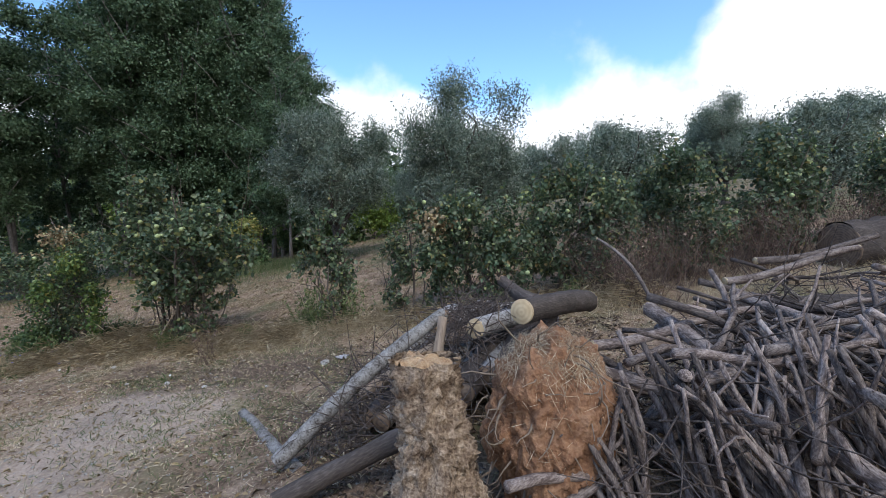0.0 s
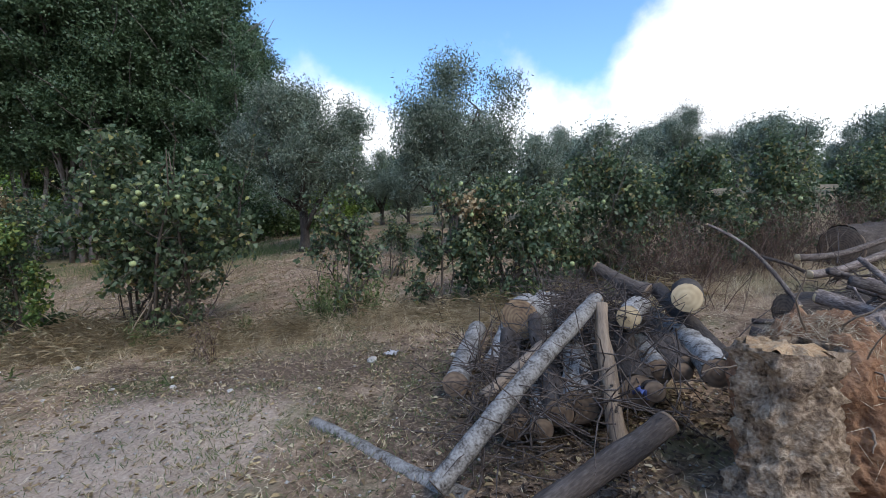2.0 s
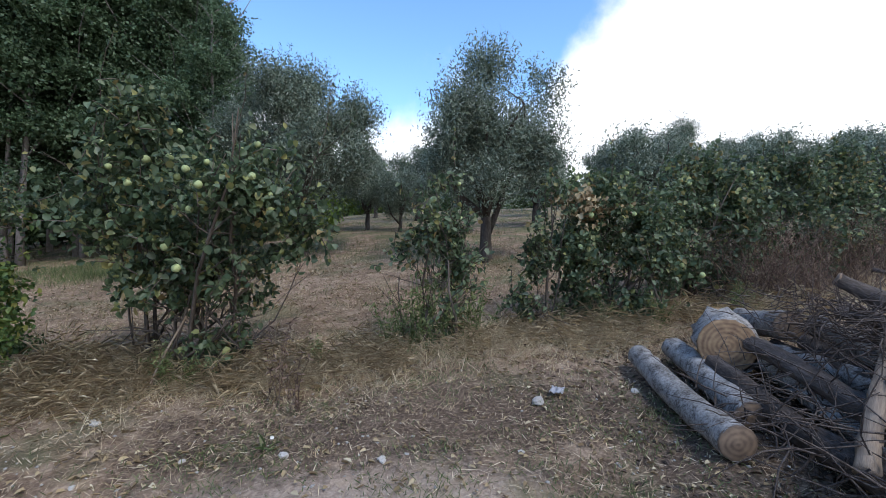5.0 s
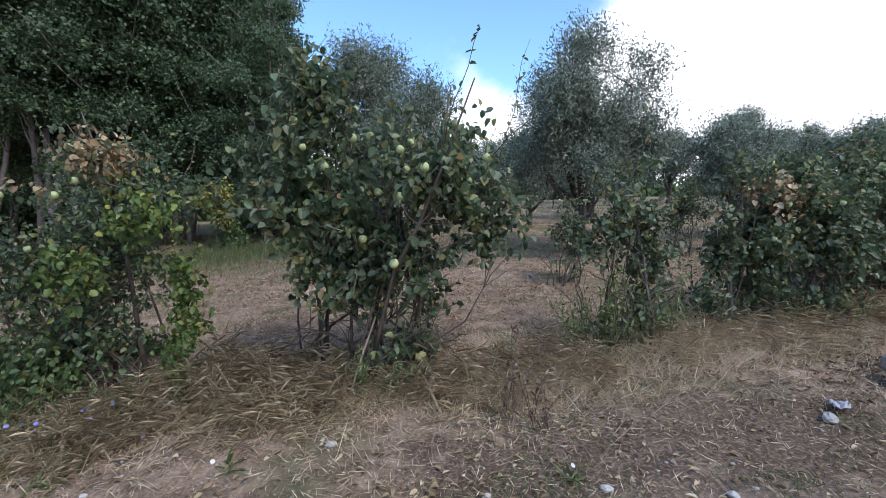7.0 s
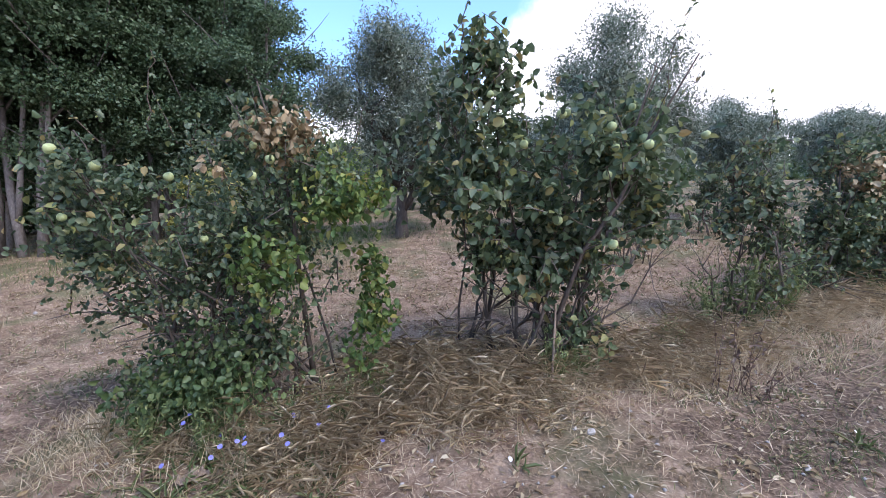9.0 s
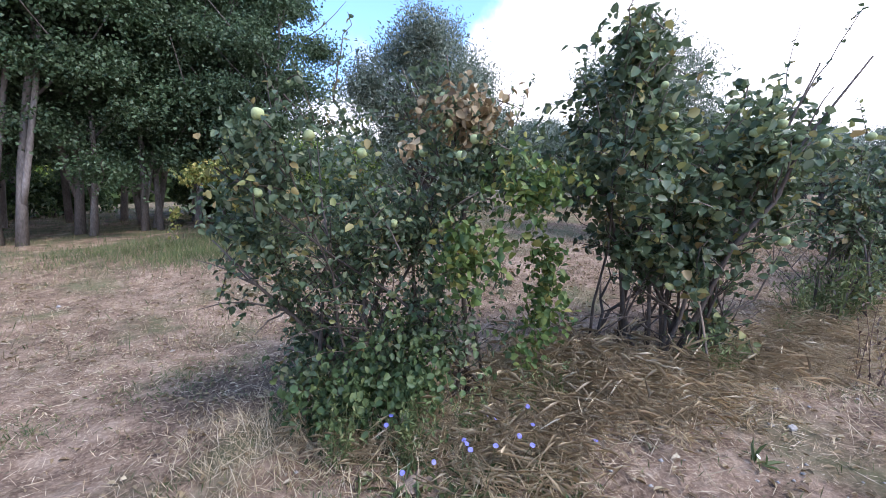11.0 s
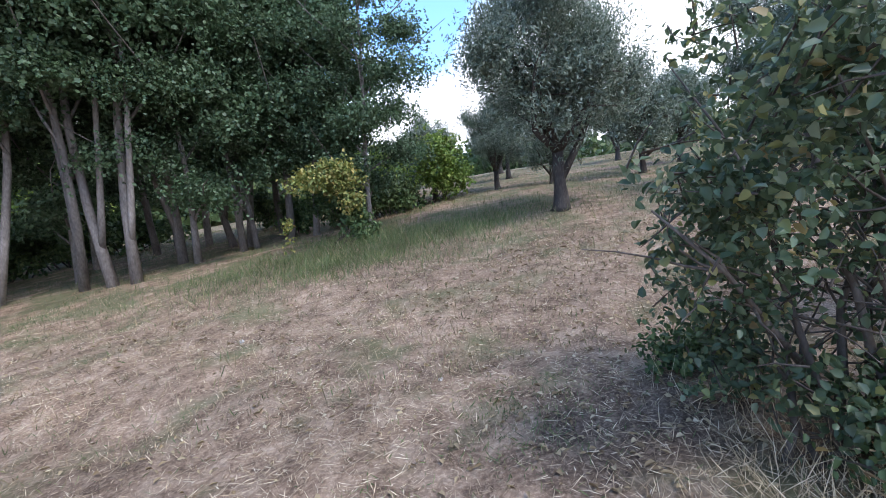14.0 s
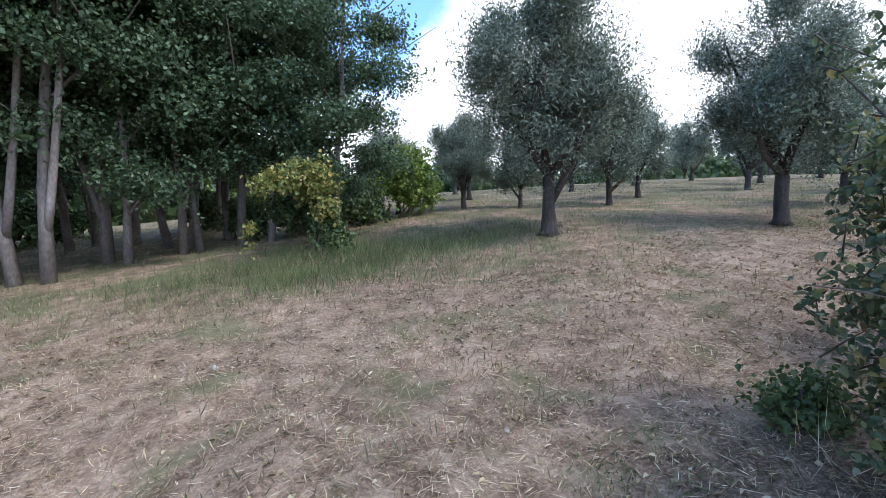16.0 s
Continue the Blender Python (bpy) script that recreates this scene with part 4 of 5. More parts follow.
def lumpy(name, radii, seed, amp, freq, mat, sub=5, flat=-2.0):
    bm = bmesh.new()
    bmesh.ops.create_icosphere(bm, subdivisions=sub, radius=1.0)
    for v in bm.verts:
        p = v.co.copy()
        k = 1 + amp * noise.fractal(p * freq + Vector((seed, 0, 0)), 0.9, 2.1, 5) + amp * 0.35 * noise.noise(p * freq * 6) + amp * 0.22 * noise.noise(p * freq * 13)
        v.co = Vector((p.x * radii[0], p.y * radii[1], p.z * radii[2])) * k
        v.co.z = max(v.co.z, flat)
    me = bpy.data.meshes.new(name)
    bm.to_mesh(me)
    bm.free()
    me.materials.append(mat)
    return smooth(me)


def stump_mesh():
    """An upturned stump: flaky bark, a splintered yellow top."""
    bm = bmesh.new()
    rings, seg = 60, 64
    rows = []
    for i in range(rings):
        t = i / (rings - 1)
        rad = 0.15 + 0.05 * (1 - t) ** 2 + 0.05 * math.exp(-((t - 0.2) / 0.2) ** 2)
        row = []
        for j in range(seg):
            a = 2 * math.pi * j / seg
            p = Vector((math.cos(a), math.sin(a), t * 4))
            k = 1 + 0.34 * noise.fractal(p * 1.7, 0.6, 2.2, 6) + 0.22 * noise.noise(p * 7) + 0.18 * max(0, noise.noise(p * 13))
            row.append(bm.verts.new((rad * k * math.cos(a) - 0.06 * t, rad * k * math.sin(a) * 0.8, t * 1.0)))
        rows.append(row)
    for i in range(rings - 1):
        for j in range(seg):
            bm.faces.new((rows[i][j], rows[i][(j + 1) % seg], rows[i + 1][(j + 1) % seg], rows[i + 1][j]))
    me = bpy.data.meshes.new("bark")
    bm.to_mesh(me)
    bm.free()
    top = bmesh.new()
    c = top.verts.new((-0.06, 0, 1.0))
    ring = []
    for j in range(40):
        a = 2 * math.pi * j / 40
        q = rows and 0.135 * (1 + 0.15 * noise.noise(Vector((math.cos(a) * 3, math.sin(a) * 3, 9))))
        ring.append(top.verts.new((q * math.cos(a) - 0.06, q * math.sin(a) * 0.8, 0.985 + 0.03 * noise.noise(Vector((math.cos(a) * 5, math.sin(a) * 5, 2))))))
    for j in range(40):
        top.faces.new((c, ring[j], ring[(j + 1) % 40]))
    bmesh.ops.subdivide_edges(top, edges=top.edges[:], cuts=2, use_grid_fill=True)
    for v in top.verts:
        v.co.z += 0.03 * noise.noise(v.co * 30)
    mt = bpy.data.meshes.new("splintered_top")
    top.to_mesh(mt)
    top.free()
    return smooth(me), mt


M_SPLINTER = rough_mat("splintered_wood", [(0.3, (0.18, 0.10, 0.055)), (0.52, (0.40, 0.26, 0.145)), (0.75, (0.56, 0.42, 0.27))], 22, bump=1.0, dist=0.02, rand=0.02)
stump = thing("tree_stump", "upturned stump with flaky bark, red soil root ball and dry roots", "stump", at=pose(1.17, 1.72, 0.06))
sb, stp = stump_mesh()
part("bark", sb, M_STUMP, stump)
part("splintered_top", stp, M_SPLINTER, stump, "yellow splintered wood")
part("root_ball", lumpy("root_ball", (0.36, 0.40, 0.49), 3.0, 0.20, 2.0, M_SOIL, 6), M_SOIL, stump, "root ball of crumbly red soil", at=pose(0.50, 0.55, 0.47))
r = np.random.default_rng(73)
w = Wood()
for _ in range(60):
    u = unit(r.standard_normal(3))
    u[1] = -abs(u[1])
    a = np.array([0.50, 0.55, 0.47]) + u * [0.36, 0.37, 0.49]
    w.tube(limb(r, a, u + [0, -0.2, -0.5], r.uniform(0.1, 0.4), 0.7, 5), np.linspace(0.007, 0.002, 6) * r.uniform(0.4, 1.2), 4, cap=False)
tagged(part("root", w.mesh("root"), M_SPLITWOOD, stump, "thin dry roots"), kind="stuff")
k = 2600
u = unit(r.standard_normal((k, 3)))
u[:, 2] = np.where(r.random(k) < 0.8, np.abs(u[:, 2]) + 0.9, u[:, 2])
u = unit(u)
p = np.array([0.50, 0.54, 0.48]) + u * [0.38, 0.39, 0.51] * r.uniform(0.97, 1.06, (k, 1))
flat = r.standard_normal((k, 3))
flat -= (flat * u).sum(1, keepdims=True) * u * 0.85
tagged(part("dry_grass", leaves("dry_grass", p, flat + [0, -0.15, -0.35], u, r.uniform(0.04, 0.15, k), 0.0022, full=False), M_STRAW, stump, "dry grass on the root ball"), kind="stuff")


# branches
def branch_mesh(seed, length, r0, fork=True):
    r = np.random.default_rng(seed)
    w = Wood()
    line = limb(r, [0, 0, 0], [0.05, 0, 1], length, 0.28, 8)
    line -= line[4]
    w.tube(line, r0 * np.linspace(1.0, 0.55, 9), 8, lump=0.07, r=r)
    if fork:
        for _ in range(r.integers(1, 4)):
            i = r.integers(2, 8)
            w.tube(limb(r, line[i], r.normal(0, 1, 3) * [1, 1, 0.3] + [0, 0, 0.9], length * r.uniform(0.12, 0.35), 0.3, 4), r0 * np.linspace(0.55, 0.22, 5), 6)
    me = w.mesh("branch")
    me.materials.append(M_BRANCH)
    return me


def along(a, d):
    return Matrix.Translation(Vector([float(q) for q in a])) @ Vector([float(q) for q in d]).to_track_quat("Z", "Y").to_matrix().to_4x4()


thick = [branch_mesh(200 + k, 0.8 + 0.08 * k, 0.015 + 0.0018 * k) for k in range(12)]
thin = [branch_mesh(230 + k, 0.6 + 0.08 * k, 0.006 + 0.0009 * k) for k in range(10)]
r = np.random.default_rng(77)


def pile_top(x, y):
    """Height of the branch pile over the ground."""
    edge = x - 1.80 - 0.55 * max(0, y - 1.9)
    return max(0.08, (0.72 - 0.03 * max(0, x - 3) - 0.04 * max(0, y - 2.6)) * min(1, 0.35 + edge / 0.7) * min(1, (y - 1.3) / 0.75) * min(1, max(0, (7.6 - y) / 1.5)) + 0.05 * math.sin(3 * x) + 0.05 * math.sin(2.3 * y + 1))


for k in range(300):
    y = 1.8 + (5.0 if k > 240 else 2.2) * r.random() ** 1.2
    x = 1.95 + 0.55 * max(0, y - 2.1) + (4.2 if k > 240 else 2.4) * r.random() ** 1.1
    t = pile_top(x, y)
    z = 0.07 * x + t * (1 - 0.6 * r.random() ** 1.3)
    if k < 60:
        y = r.uniform(1.8, 2.3)
        x = r.uniform(1.95, 3.8)
        t = pile_top(x, y + 0.25)
    if k < 60 or (y < 2.25 and r.random() < 0.6):
        z = 0.07 * x + t * r.uniform(0.35, 0.55)
        d = np.array([r.normal(-0.05, 0.22), r.normal(0.35, 0.15), 1.0])
        me = thick[r.integers(0, 7)]
    else:
        d = np.array([r.normal(0.35, 0.75), 1.0, r.normal(0.03, 0.22)])
        if r.random() < 0.35:
            d = np.array([1.0, r.normal(0, 0.5), r.normal(0.05, 0.2)])
        me = thick[r.integers(0, 12)] if r.random() < 0.5 else thin[r.integers(0, 10)]
    ob = part("branch", me, M_BRANCH, at=along((x, y, z), d))
    tagged(ob, "bare crooked grey-brown branch in a tangled pile", "branch", "branches of the brushwood pile")
for lab, a, b, rad, seed in (("thick dark branch lying across the brushwood pile", (2.40, 3.30, 0.95), (3.19, 1.54, 0.60), 0.055, 1), ("pale forked branch lying on the brushwood pile", (1.95, 2.70, 0.84), (3.10, 3.12, 0.88), 0.036, 2),
        ("thin pale stick leaning on the pile", (1.57, 1.72, 0.30), (2.48, 2.47, 0.66), 0.026, 3), ("bare branch jutting up from the pile", (2.57, 3.68, 0.80), (2.16, 4.33, 1.38), 0.018, 4), ("dark branch across the brushwood", (3.45, 4.80, 0.90), (4.85, 5.10, 1.10), 0.045, 5),
        ("dark branch across the brushwood", (1.95, 2.35, 0.80), (2.81, 2.13, 0.72), 0.035, 6), ("dark crooked branch on the brushwood", (3.15, 3.80, 0.98), (3.75, 2.50, 0.78), 0.04, 7), ("long dark branch on the brushwood", (4.25, 6.10, 0.95), (5.85, 6.50, 1.15), 0.05, 8)):
    log_thing(lab, a, b, rad, rad * 0.7, M_BRANCH, M_CUT, sides=9, bend=0.05, seed=300 + seed, name="branch", group="branches of the brushwood pile", lump=0.06)
w = Wood()
for _ in range(700):
    y = 1.8 + 4.4 * r.random() ** 1.3
    x = 1.9 + 0.55 * max(0, y - 2.1) + 3.2 * r.random() ** 1.3
    z = 0.07 * x + pile_top(x, y) * r.uniform(0.3, 1.05)
    w.tube(limb(r, [x, y, z], r.normal(0, 1, 3) * [1, 1, 0.5], r.uniform(0.2, 0.7), 0.4, 4), np.linspace(0.006, 0.002, 5), 4, cap=False)
for _ in range(520):
    x, y = r.normal(1.05, 0.22), r.normal(3.95, 0.4)
    w.tube(limb(r, [x, y, r.uniform(0.62, 0.86)], r.normal(0, 1, 3) * [1, 1, 0.4], r.uniform(0.12, 0.35), 0.4, 4), np.linspace(0.005, 0.002, 5), 4, cap=False)
for _ in range(480):
    x, y = r.uniform(0.0, 1.25), r.uniform(2.4, 4.3)
    w.tube(limb(r, [x, y, (0.12 + 0.3 * max(0, x)) * r.uniform(0.8, 1.8)], r.normal(0, 1, 3) * [1, 1, 0.7], r.uniform(0.2, 0.7), 0.4, 4), np.linspace(0.006, 0.002, 5), 4, cap=False)
tagged(part("brushwood", w.mesh("brushwood"), M_BRANCH), "fine dry twigs caught in the wood pile", "twigs", kind="stuff")


# ---- ground cover ----
def scatter(r, n, x0, x1, y0, y1, keep=None):
    x, y = r.uniform(x0, x1, n), r.uniform(y0, y1, n)
    if keep is not None:
        k = r.random(n) < keep(x, y)
        x, y = x[k], y[k]
    return x, y


def lay(x, y, up=0.0):
    return np.stack([x, y, rough_z(x, y) + up], 1)


def patchy(x, y, f, seed):
    return np.clip(0.5 + 1.3 * fbm(x, y, f, seed), 0, 1)


def row_band(x, y):
    """Nearness to the row of shrubs, where the grass was not cut."""
    yr = 5.75 + 0.16 * np.clip(x + 4, 0, 20)
    return np.exp(-((y - yr + 0.25) / 0.55) ** 2) * (x > -7.9)


def dusty(x, y):
    """Bare trodden spots, with hardly any straw."""
    q = 0 * x
    for cx, cy, rx, ry in ((-2.4, 3.2, 1.0, 0.7), (-2.0, 2.3, 0.8, 0.8), (-5.2, 2.7, 1.2, 0.5)):
        q = np.maximum(q, np.exp(-(((x - cx) / rx) ** 2 + ((y - cy) / ry) ** 2) ** 2))
    return np.clip(q * (0.5 + patchy(x, y, 1.8, 51.0)), 0, 1)


def stuff(name, label, category, me, mat):
    return tagged(part(name, me, mat), label, category, kind="stuff")


r = np.random.default_rng(81)
# cut straw lying about
x, y = scatter(r, 460000, -15, 4, 1.2, 12.5, lambda x, y: (0.25 + 0.75 * patchy(x, y, 0.9, 4.0)) * np.clip(1.25 - 0.075 * (y - 1), 0.25, 1) * np.where((x > -0.6) & (y < 5.4), 0.25, 1) * (1 - 0.6 * np.exp(-(((x + 1.5) / 1.7) ** 2 + ((y - 4.5) / 0.9) ** 2))) * (1 - 0.85 * dusty(x, y)))
n = len(x)
a = r.uniform(0, 2 * np.pi, n)
d = np.stack([np.cos(a), np.sin(a), r.normal(0.04, 0.10, n)], 1)
stuff("straw", "cut dry straw lying on the ground", "straw", leaves("straw", lay(x, y, 0.012), d, r.normal(0, 0.4, (n, 3)) + [0, 0, 1], 0.02 + 0.13 * r.random(n) ** 1.6, r.uniform(0.002, 0.0055, n), full=False), M_STRAW)
# uncut dry grass along the shrubs
x, y = scatter(r, 230000, -8.3, 9, 3.8, 9.5, lambda x, y: np.clip(row_band(x, y) * (0.25 + 0.9 * patchy(x, y, 1.6, 9.0)), 0, 1))
n = len(x)
h = r.uniform(0.08, 0.34, n) * (0.5 + 0.8 * patchy(x, y, 1.1, 2.0))
stuff("dry_grass", "uncut dry grass along the row of shrubs", "grass", leaves("dry_grass", lay(x, y), r.normal(0, 0.55, (n, 3)) * [1, 1, 0.2] + [0, 0, 0.75], r.standard_normal((n, 3)), h, r.uniform(0.002, 0.0045, n), full=False), M_HAY)
# short stubble everywhere near
x, y = scatter(r, 120000, -15, 3.5, 1.4, 14, lambda x, y: 0.2 + 0.6 * patchy(x, y, 1.4, 6.0))
n = len(x)
stuff("stubble", "short dry stubble in the trodden earth", "grass", leaves("stubble", lay(x, y), r.normal(0, 0.6, (n, 3)) * [1, 1, 0.2] + [0, 0, 0.7], r.standard_normal((n, 3)), r.uniform(0.02, 0.08, n), r.uniform(0.003, 0.006, n), full=False), M_STRAW)
# green grass in patches
green_spots = ((-3.1, 4.0, 0.5), (-1.9, 3.8, 0.4), (-9.0, 6.2, 0.35), (-1.2, 3.1, 1.0), (-0.4, 4.3, 0.6), (-2.9, 5.0, 0.5), (-6.9, 4.7, 0.5), (-7.6, 5.0, 0.4), (-1.6, 5.4, 0.6), (-3.4, 2.9, 0.4), (-8.0, 6.8, 0.5), (-6.6, 5.2, 0.4), (-4.3, 5.35, 0.3))


def green_keep(x, y):
    q = 0.05 * patchy(x, y, 1.2, 13.0)
    for cx, cy, s in green_spots:
        q = np.maximum(q, 0.7 * np.exp(-((x - cx) ** 2 + (y - cy) ** 2) / s**2) * (0.2 + patchy(x, y, 3.0, 5.0)))
    return q


x, y = scatter(r, 330000, -12, 2, 1.6, 9, green_keep)
n = len(x)
stuff("green_grass", "thin green grass and weeds in patches", "grass", leaves("green_grass", lay(x, y), r.normal(0, 0.6, (n, 3)) * [1, 1, 0.2] + [0, 0, 0.6], r.standard_normal((n, 3)), r.uniform(0.02, 0.08, n), r.uniform(0.003, 0.007, n), full=False), M_GRASS)
# field grass towards the olives and the poplars
x, y = scatter(r, 300000, -22, 16, 7.5, 34, lambda x, y: np.clip(0.12 + 0.5 * patchy(x, y, 0.35, 21.0) + 0.5 * np.exp(-(((x + 8.2) / 2.6) ** 2 + ((y - 13.0) / 1.6) ** 2)), 0, 1) * np.clip(1.2 - 0.02 * y, 0.3, 1))
n = len(x)
tall = 0.07 + 0.22 * np.exp(-(((x + 8.2) / 2.6) ** 2 + ((y - 13.0) / 1.6) ** 2)) + 0.08 * patchy(x, y, 0.5, 3.0)
green = r.random(n) < np.clip(0.12 + 0.7 * np.exp(-(((x + 8.2) / 2.8) ** 2 + ((y - 13.2) / 1.8) ** 2)) + 0.42 * (y > 12), 0, 0.85)
for nm, lab, k, m in (("field_grass", "dry grass of the field under the olive trees", ~green, M_FIELD), ("meadow_grass", "green grass at the foot of the olive tree", green, M_GRASS)):
    c = int(k.sum())
    stuff(nm, lab, "grass", leaves(nm, lay(x[k], y[k]), r.normal(0, 0.45, (c, 3)) * [1, 1, 0.2] + [0, 0, 0.9], r.standard_normal((c, 3)), tall[k] * r.uniform(0.6, 1.4, c), r.uniform(0.004, 0.010, c), full=False), m)
# thicker green grass round the near olive
x, y = scatter(r, 70000, -12.5, -4.0, 10.5, 17.0, lambda x, y: np.clip(1.2 * np.exp(-(((x + 8.2) / 2.4) ** 2 + ((y - 13.3) / 1.5) ** 2)) * (0.2 + patchy(x, y, 0.8, 61.0)), 0, 1))
n = len(x)
stuff("tall_grass", "taller green grass beside the olive tree", "grass", leaves("tall_grass", lay(x, y), r.normal(0, 0.4, (n, 3)) * [1, 1, 0.2] + [0, 0, 0.9], r.standard_normal((n, 3)), r.uniform(0.1, 0.3, n), r.uniform(0.004, 0.009, n), full=False), M_GRASS)
# fallen leaves
x, y = scatter(r, 26000, -14, 3, 1.5, 11, lambda x, y: (0.3 + 0.7 * patchy(x, y, 1.0, 31.0)) * np.where(x < -8.2, 0.35, 1))
n = len(x)
a = r.uniform(0, 2 * np.pi, n)
stuff("fallen_leaves", "withered leaves strewn on the ground", "leaves", leaves("fallen_leaves", lay(x, y, 0.015), np.stack([np.cos(a), np.sin(a), r.normal(0, 0.15, n)], 1), r.normal(0, 0.3, (n, 3)) + [0, 0, 1], r.uniform(0.02, 0.065, n), r.uniform(0.01, 0.03, n), fold=0.45), M_DEADLEAF)
# bark crumbs round the wood pile
x, y = scatter(r, 16000, -1.0, 2.6, 2.0, 6.0, lambda x, y: np.clip(0.9 * np.exp(-np.clip(0.35 - x, 0, 9) / 0.35) * (0.3 + patchy(x, y, 2.0, 41.0)), 0, 1))
n = len(x)
a = r.uniform(0, 2 * np.pi, n)
stuff("bark_litter", "dark bark crumbs and chips around the wood pile", "litter", leaves("bark_litter", lay(x, y, 0.012), np.stack([np.cos(a), np.sin(a), r.normal(0, 0.2, n)], 1), r.normal(0, 0.35, (n, 3)) + [0, 0, 1], r.uniform(0.02, 0.07, n), r.uniform(0.01, 0.03, n), fold=0.4), M_CHIP)
# gravel
x, y = scatter(r, 6500, -12, 2.5, 1.4, 5.8, lambda x, y: np.clip(1.3 - 0.22 * y, 0.1, 1) * (0.2 + patchy(x, y, 1.0, 17.0)))
n = len(x)
oct_v = np.array([[1, 0, 0], [-0.8, 0.2, 0], [0, 0.9, 0], [0.1, -0.8, 0], [0, 0, 0.6], [0, 0, -0.5]])
oct_f = np.array([[0, 2, 4], [2, 1, 4], [1, 3, 4], [3, 0, 4], [2, 0, 5], [1, 2, 5], [3, 1, 5], [0, 3, 5]])
a, s = r.uniform(0, 6.3, n), r.uniform(0.006, 0.02, n)
rot = np.stack([np.stack([np.cos(a), -np.sin(a), 0 * a], -1), np.stack([np.sin(a), np.cos(a), 0 * a], -1), np.tile([0.0, 0, 1], (n, 1))], 1)
gv = (np.einsum("nij,kj->nki", rot, oct_v) * r.uniform(0.75, 1.25, (n, 6, 1)) * s[:, None, None] + lay(x, y, 0.004)[:, None]).reshape(-1, 3)
stuff("gravel", "small pale pebbles in the dust", "gravel", quick_mesh("gravel", gv, (np.arange(n)[:, None, None] * 6 + oct_f).reshape(-1, 3)), M_STONE)


# ---- small things on the ground ----
def stone(x, y, s, seed, label="pale limestone lying on the ground"):
    me = lumpy("stone", (s, s * 0.75, s * 0.6), seed, 0.3, 1.1, M_STONE, 3)
    smooth(me, False)
    tagged(part("stone", me, M_STONE, at=base(x, y, s * 0.4) @ pose(0, 0, 0, 0, 0, seed * 50)), label, "stone", "loose stones")


for k, (x, y, s) in enumerate(((-0.98, 4.61, 0.055), (-2.15, 3.96, 0.034), (-2.77, 4.07, 0.034), (-4.30, 4.70, 0.034), (-4.37, 4.78, 0.020), (-0.14, 4.73, 0.034), (-2.0, 4.0, 0.020), (-3.4, 4.1, 0.024), (-3.9, 3.9, 0.020), (-7.3, 4.4, 0.024), (-5.6, 4.4, 0.020), (-8.4, 7.6, 0.027), (-10.2, 9.6, 0.034), (-1.3, 3.9, 0.020))):
    stone(x, y, s, k + 1)


def scrap(name, label, x, y, sx, sy, mat, seed, z=0.02):
    """A crumpled scrap of sheet with thickness."""
    bm = bmesh.new()
    bmesh.ops.create_grid(bm, x_segments=14, y_segments=10, size=0.5)
    for v in bm.verts:
        q = v.co.copy()
        v.co = Vector((q.x * sx * (1 + 0.2 * noise.noise(q * 3)), q.y * sy * (1 + 0.3 * noise.noise(q * 4 + Vector((seed, 0, 0)))), 0.35 * min(sx, sy) * noise.fractal(q * 4 + Vector((seed, 3, 1)), 0.8, 2, 4)))
    bmesh.ops.solidify(bm, geom=bm.faces[:], thickness=0.002)
    me = bpy.data.meshes.new(name)
    bm.to_mesh(me)
    bm.free()
    return tagged(part(name, smooth(me), mat, at=base(x, y, z) @ pose(0, 0, 0, 0, 0, seed * 40)), label, "litter")


scrap("plastic_scrap", "crumpled dusty grey scrap beside the shrub", -6.63, 4.9, 0.17, 0.10, M_SPLITWOOD, 1, 0.03)
scrap("plastic_scrap", "torn whitish plastic strip in the dry grass", -4.76, 5.46, 0.22, 0.07, M_PLASTIC, 3, 0.04)
scrap("plastic_scrap", "crumpled blue plastic caught in the wood pile", 1.07, 2.82, 0.16, 0.15, M_BLUEBAG, 5, 0.36)
scrap("plastic_scrap", "pale torn paper on the ground", -0.80, 4.72, 0.14, 0.1, M_PLASTIC, 6, 0.04)


def flower_plant(label, x, y, n, seed, petal, h=0.3, spread=0.25, name="chicory"):
    r = np.random.default_rng(seed)
    ob = thing(name, label, "flower", "wild flowers", at=base(x, y, 0))
    for _ in range(n):
        line = limb(r, [r.normal(0, spread * 0.4), r.normal(0, spread * 0.4), 0], [r.normal(0, 0.5), r.normal(0, 0.5), 1], h * r.uniform(0.5, 1.1), 0.35, 5)
        st = part("stem", Wood().tube(line, np.linspace(0.003, 0.0015, 6), 4, cap=False).mesh("stem"), M_GRASS, ob)
        q, k = line[-1], 14
        a = np.arange(k) * 2 * np.pi / k
        up = unit(np.array([r.normal(0, 0.3), -0.6 + r.normal(0, 0.3), 0.8]))
        e1 = unit(np.cross(up, [0.3, 0.9, 0.1]))
        e2 = np.cross(up, e1)
        d = np.cos(a)[:, None] * e1 + np.sin(a)[:, None] * e2 + up * 0.15
        part("flower_head", leaves("flower_head", np.repeat(q[None], k, 0), d, np.repeat(up[None], k, 0), 0.015, 0.008, fold=0.1), petal, st, "open flower head")
    k = 60 if n > 1 else 10
    p = np.stack([r.normal(0, spread * 0.5, k), r.normal(0, spread * 0.5, k), np.full(k, 0.01)], 1)
    part("foliage", leaves("foliage", p, r.normal(0, 1, (k, 3)) * [1, 1, 0.3] + [0, 0, 0.5], r.normal(0, 0.4, (k, 3)) + [0, 0, 1], r.uniform(0.06, 0.14, k), 0.018), M_GRASS, ob)
    return ob


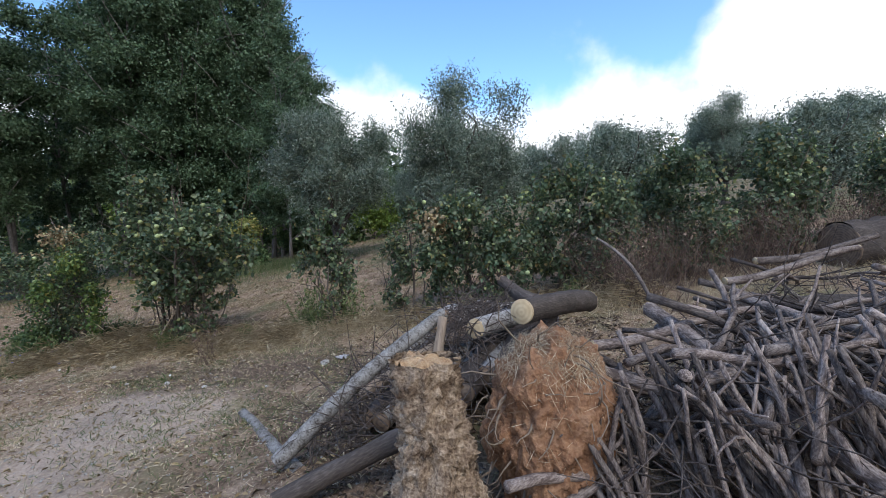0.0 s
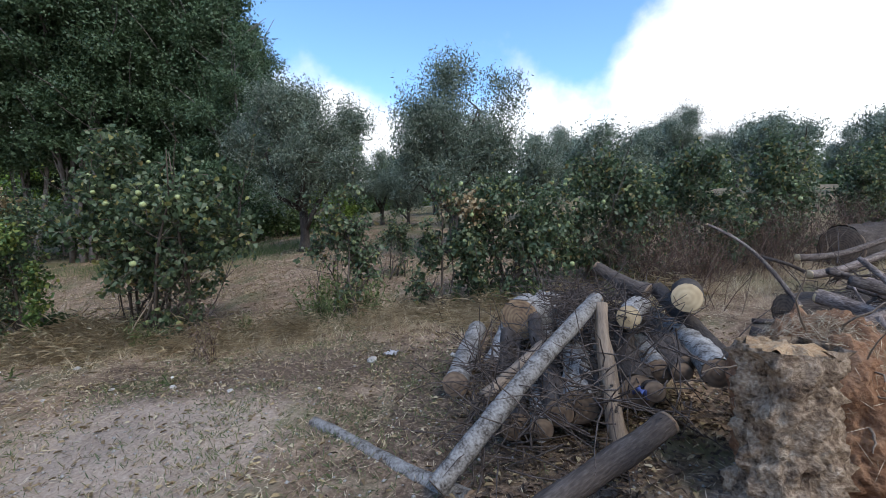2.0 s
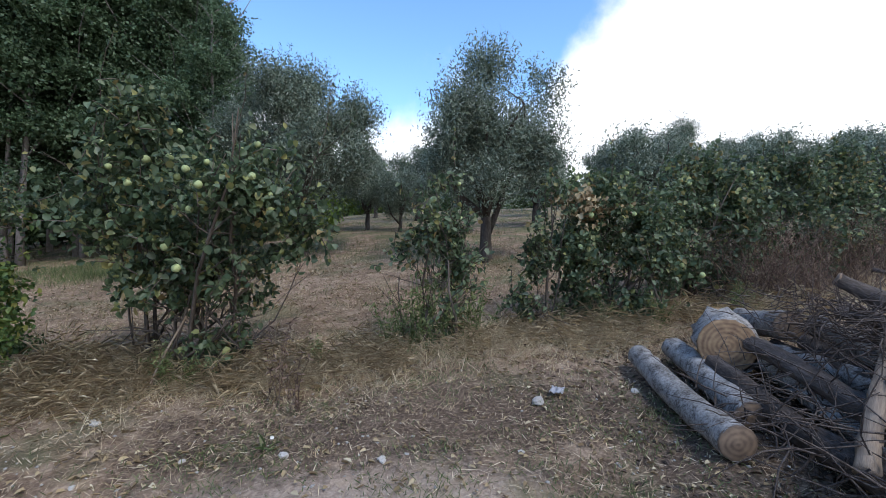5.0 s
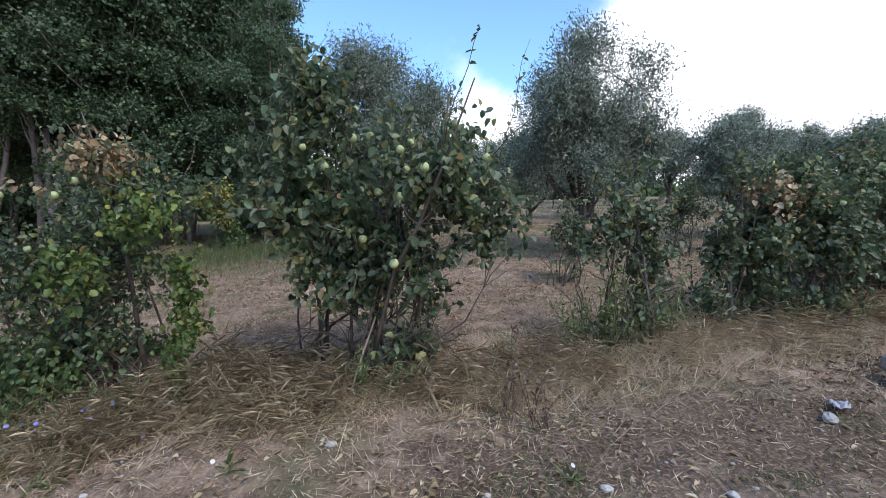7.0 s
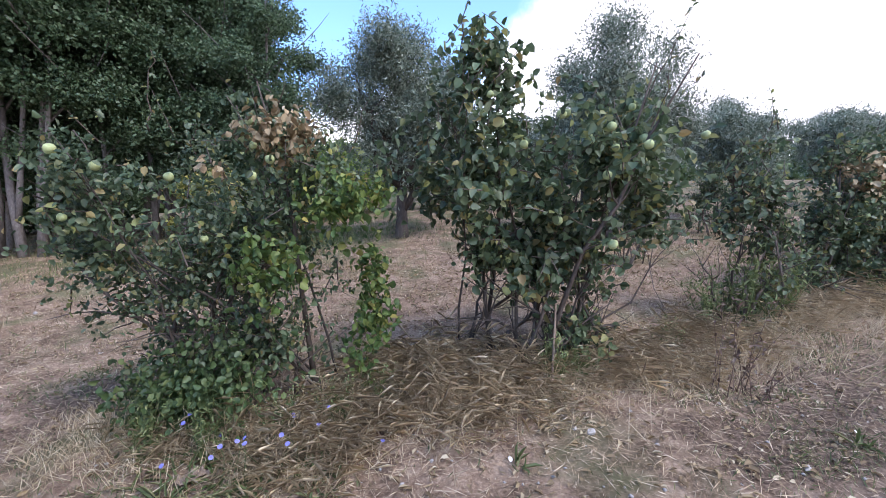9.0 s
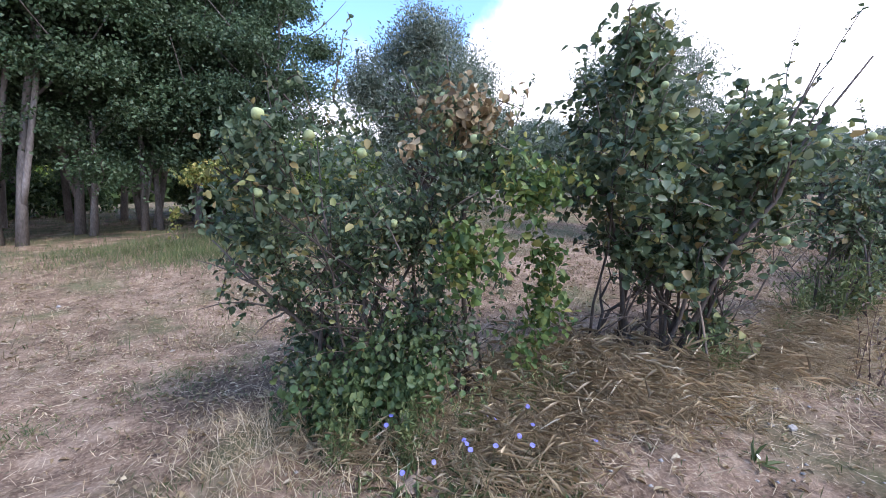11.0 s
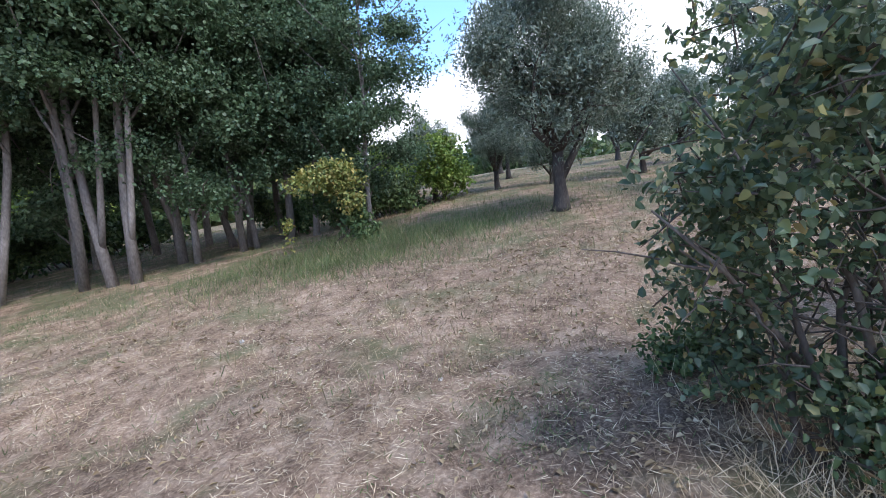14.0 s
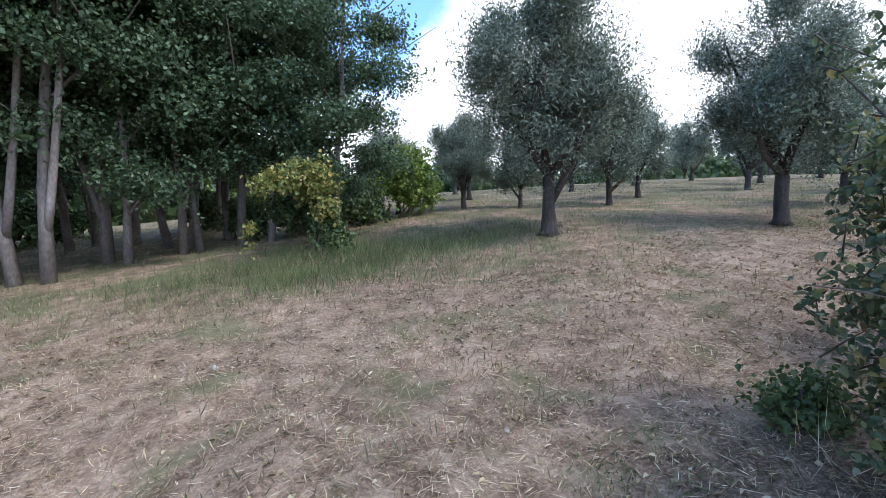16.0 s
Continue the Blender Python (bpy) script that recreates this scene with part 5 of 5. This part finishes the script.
for k, (x, y, n) in enumerate(((-6.6, 5.05, 5), (-6.35, 4.75, 3), (-6.2, 4.95, 3), (-5.9, 5.0, 2), (-6.75, 4.7, 2), (-5.9, 4.7, 2))):
    flower_plant("blue chicory in flower among the weeds", x, y, n, 400 + k, M_FLOWER)
for k, (x, y) in enumerate(((-4.86, 4.48), (-2.9, 4.2))):
    flower_plant("small white flower on a thin stem", x, y, 1, 420 + k, M_WHITEFLOWER, 0.12, 0.05, "white_flower")


def weed(label, x, y, h, n, mat, seed, leaf=0.06, name="weed", group="tall weeds", slim=0.35, wide=0.1, rise=0.4):
    """A tuft of upright stalks with small leaves."""
    r = np.random.default_rng(seed)
    ob = thing(name, label, "weed", group, at=base(x, y, 0))
    w = Wood()
    ps, ds = [], []
    for _ in range(n):
        line = limb(r, [r.normal(0, wide), r.normal(0, wide * 0.8), 0], [r.normal(0, wide * 2.2), r.normal(0, wide * 2), 1], h * r.uniform(0.55, 1.1), 0.2, 6)
        w.tube(line, np.linspace(0.004, 0.0015, 7), 4, cap=False)
        for _ in range(12):
            ps.append(line[r.integers(0, 7)])
            ds.append(r.normal(0, 1, 3) * [1, 1, min(1, rise * 2.5)] + [0, 0, rise])
    tagged(part("stalk", w.mesh("stalk"), mat, ob), kind="stuff")
    k = len(ps)
    part("foliage", leaves("foliage", ps, ds, r.normal(0, 0.4, (k, 3)) + [0, 0, 1], leaf * r.uniform(0.6, 1.3, k), leaf * slim), mat, ob)
    return ob


weed("withered brown dock standing in the straw", -3.0, 4.95, 0.72, 12, M_DRYTWIG, 500, 0.05, "dock")
tall_weed = weed("tall green weeds at the foot of the shrubs", -1.6, 6.05, 0.65, 30, M_WEED, 501)
k = 0
for x, y, s in ((-1.85, 6.1, 1.25), (-1.35, 6.15, 1.1), (-2.15, 6.15, 0.9), (-4.2, 5.45, 0.6), (-3.95, 5.45, 0.5), (-6.6, 5.15, 0.6), (-7.0, 5.2, 0.6), (-6.2, 5.2, 0.5), (-0.15, 6.6, 0.6), (1.0, 6.35, 0.6), (2.0, 6.4, 0.7), (-5.6, 5.4, 0.55), (-5.85, 5.25, 0.5), (-2.9, 5.75, 0.5), (0.4, 6.4, 0.6)):
    k += 1
    o = copy_thing(tall_weed, base(x, y, 0) @ pose(0, 0, 0, 0, 0, 71 * k))
    o.scale = (s, s, s)
hay = weed("dry tangled hay tuft between the shrubs", -5.1, 5.55, 0.4, 48, M_HAY, 503, 0.20, "hay_tuft", "tufts of dry hay", 0.011, 0.28, 0.1)
k = 0
for x, y, s in ((-4.85, 5.75, 1.0), (-5.1, 5.85, 1.0), (-4.6, 5.55, 0.85), (-5.35, 5.75, 0.9), (-5.6, 5.6, 0.9), (-3.5, 5.5, 0.9), (-2.7, 5.7, 0.8), (-2.2, 5.7, 0.8), (-6.9, 5.3, 0.6), (-1.2, 6.0, 0.8), (0.0, 6.2, 0.9), (-4.95, 5.4, 0.9), (-5.3, 5.5, 0.8), (-3.3, 5.7, 0.8), (-6.0, 5.1, 0.8), (-3.7, 5.45, 0.7), (0.6, 6.35, 0.9), (1.6, 6.4, 0.9), (2.6, 6.6, 1.0), (-2.4, 6.0, 0.7), (-5.0, 5.1, 0.7), (-5.55, 5.25, 0.85), (-5.8, 4.95, 0.7), (-4.5, 5.2, 0.7), (-6.25, 4.9, 0.6), (-0.6, 6.2, 0.7), (-3.0, 5.4, 0.6)):
    k += 1
    o = copy_thing(hay, base(x, y, 0) @ pose(0, 0, 0, 0, 0, 57 * k))
    o.scale = (s, s, s)
log_thing("pale bare stick leaning in the shrub's foot", (-4.28, 5.28, -0.32), (-4.15, 5.65, 0.35), 0.012, 0.008, M_SPLITWOOD, None, sides=6, seed=600, name="stick", group="", knots=0)
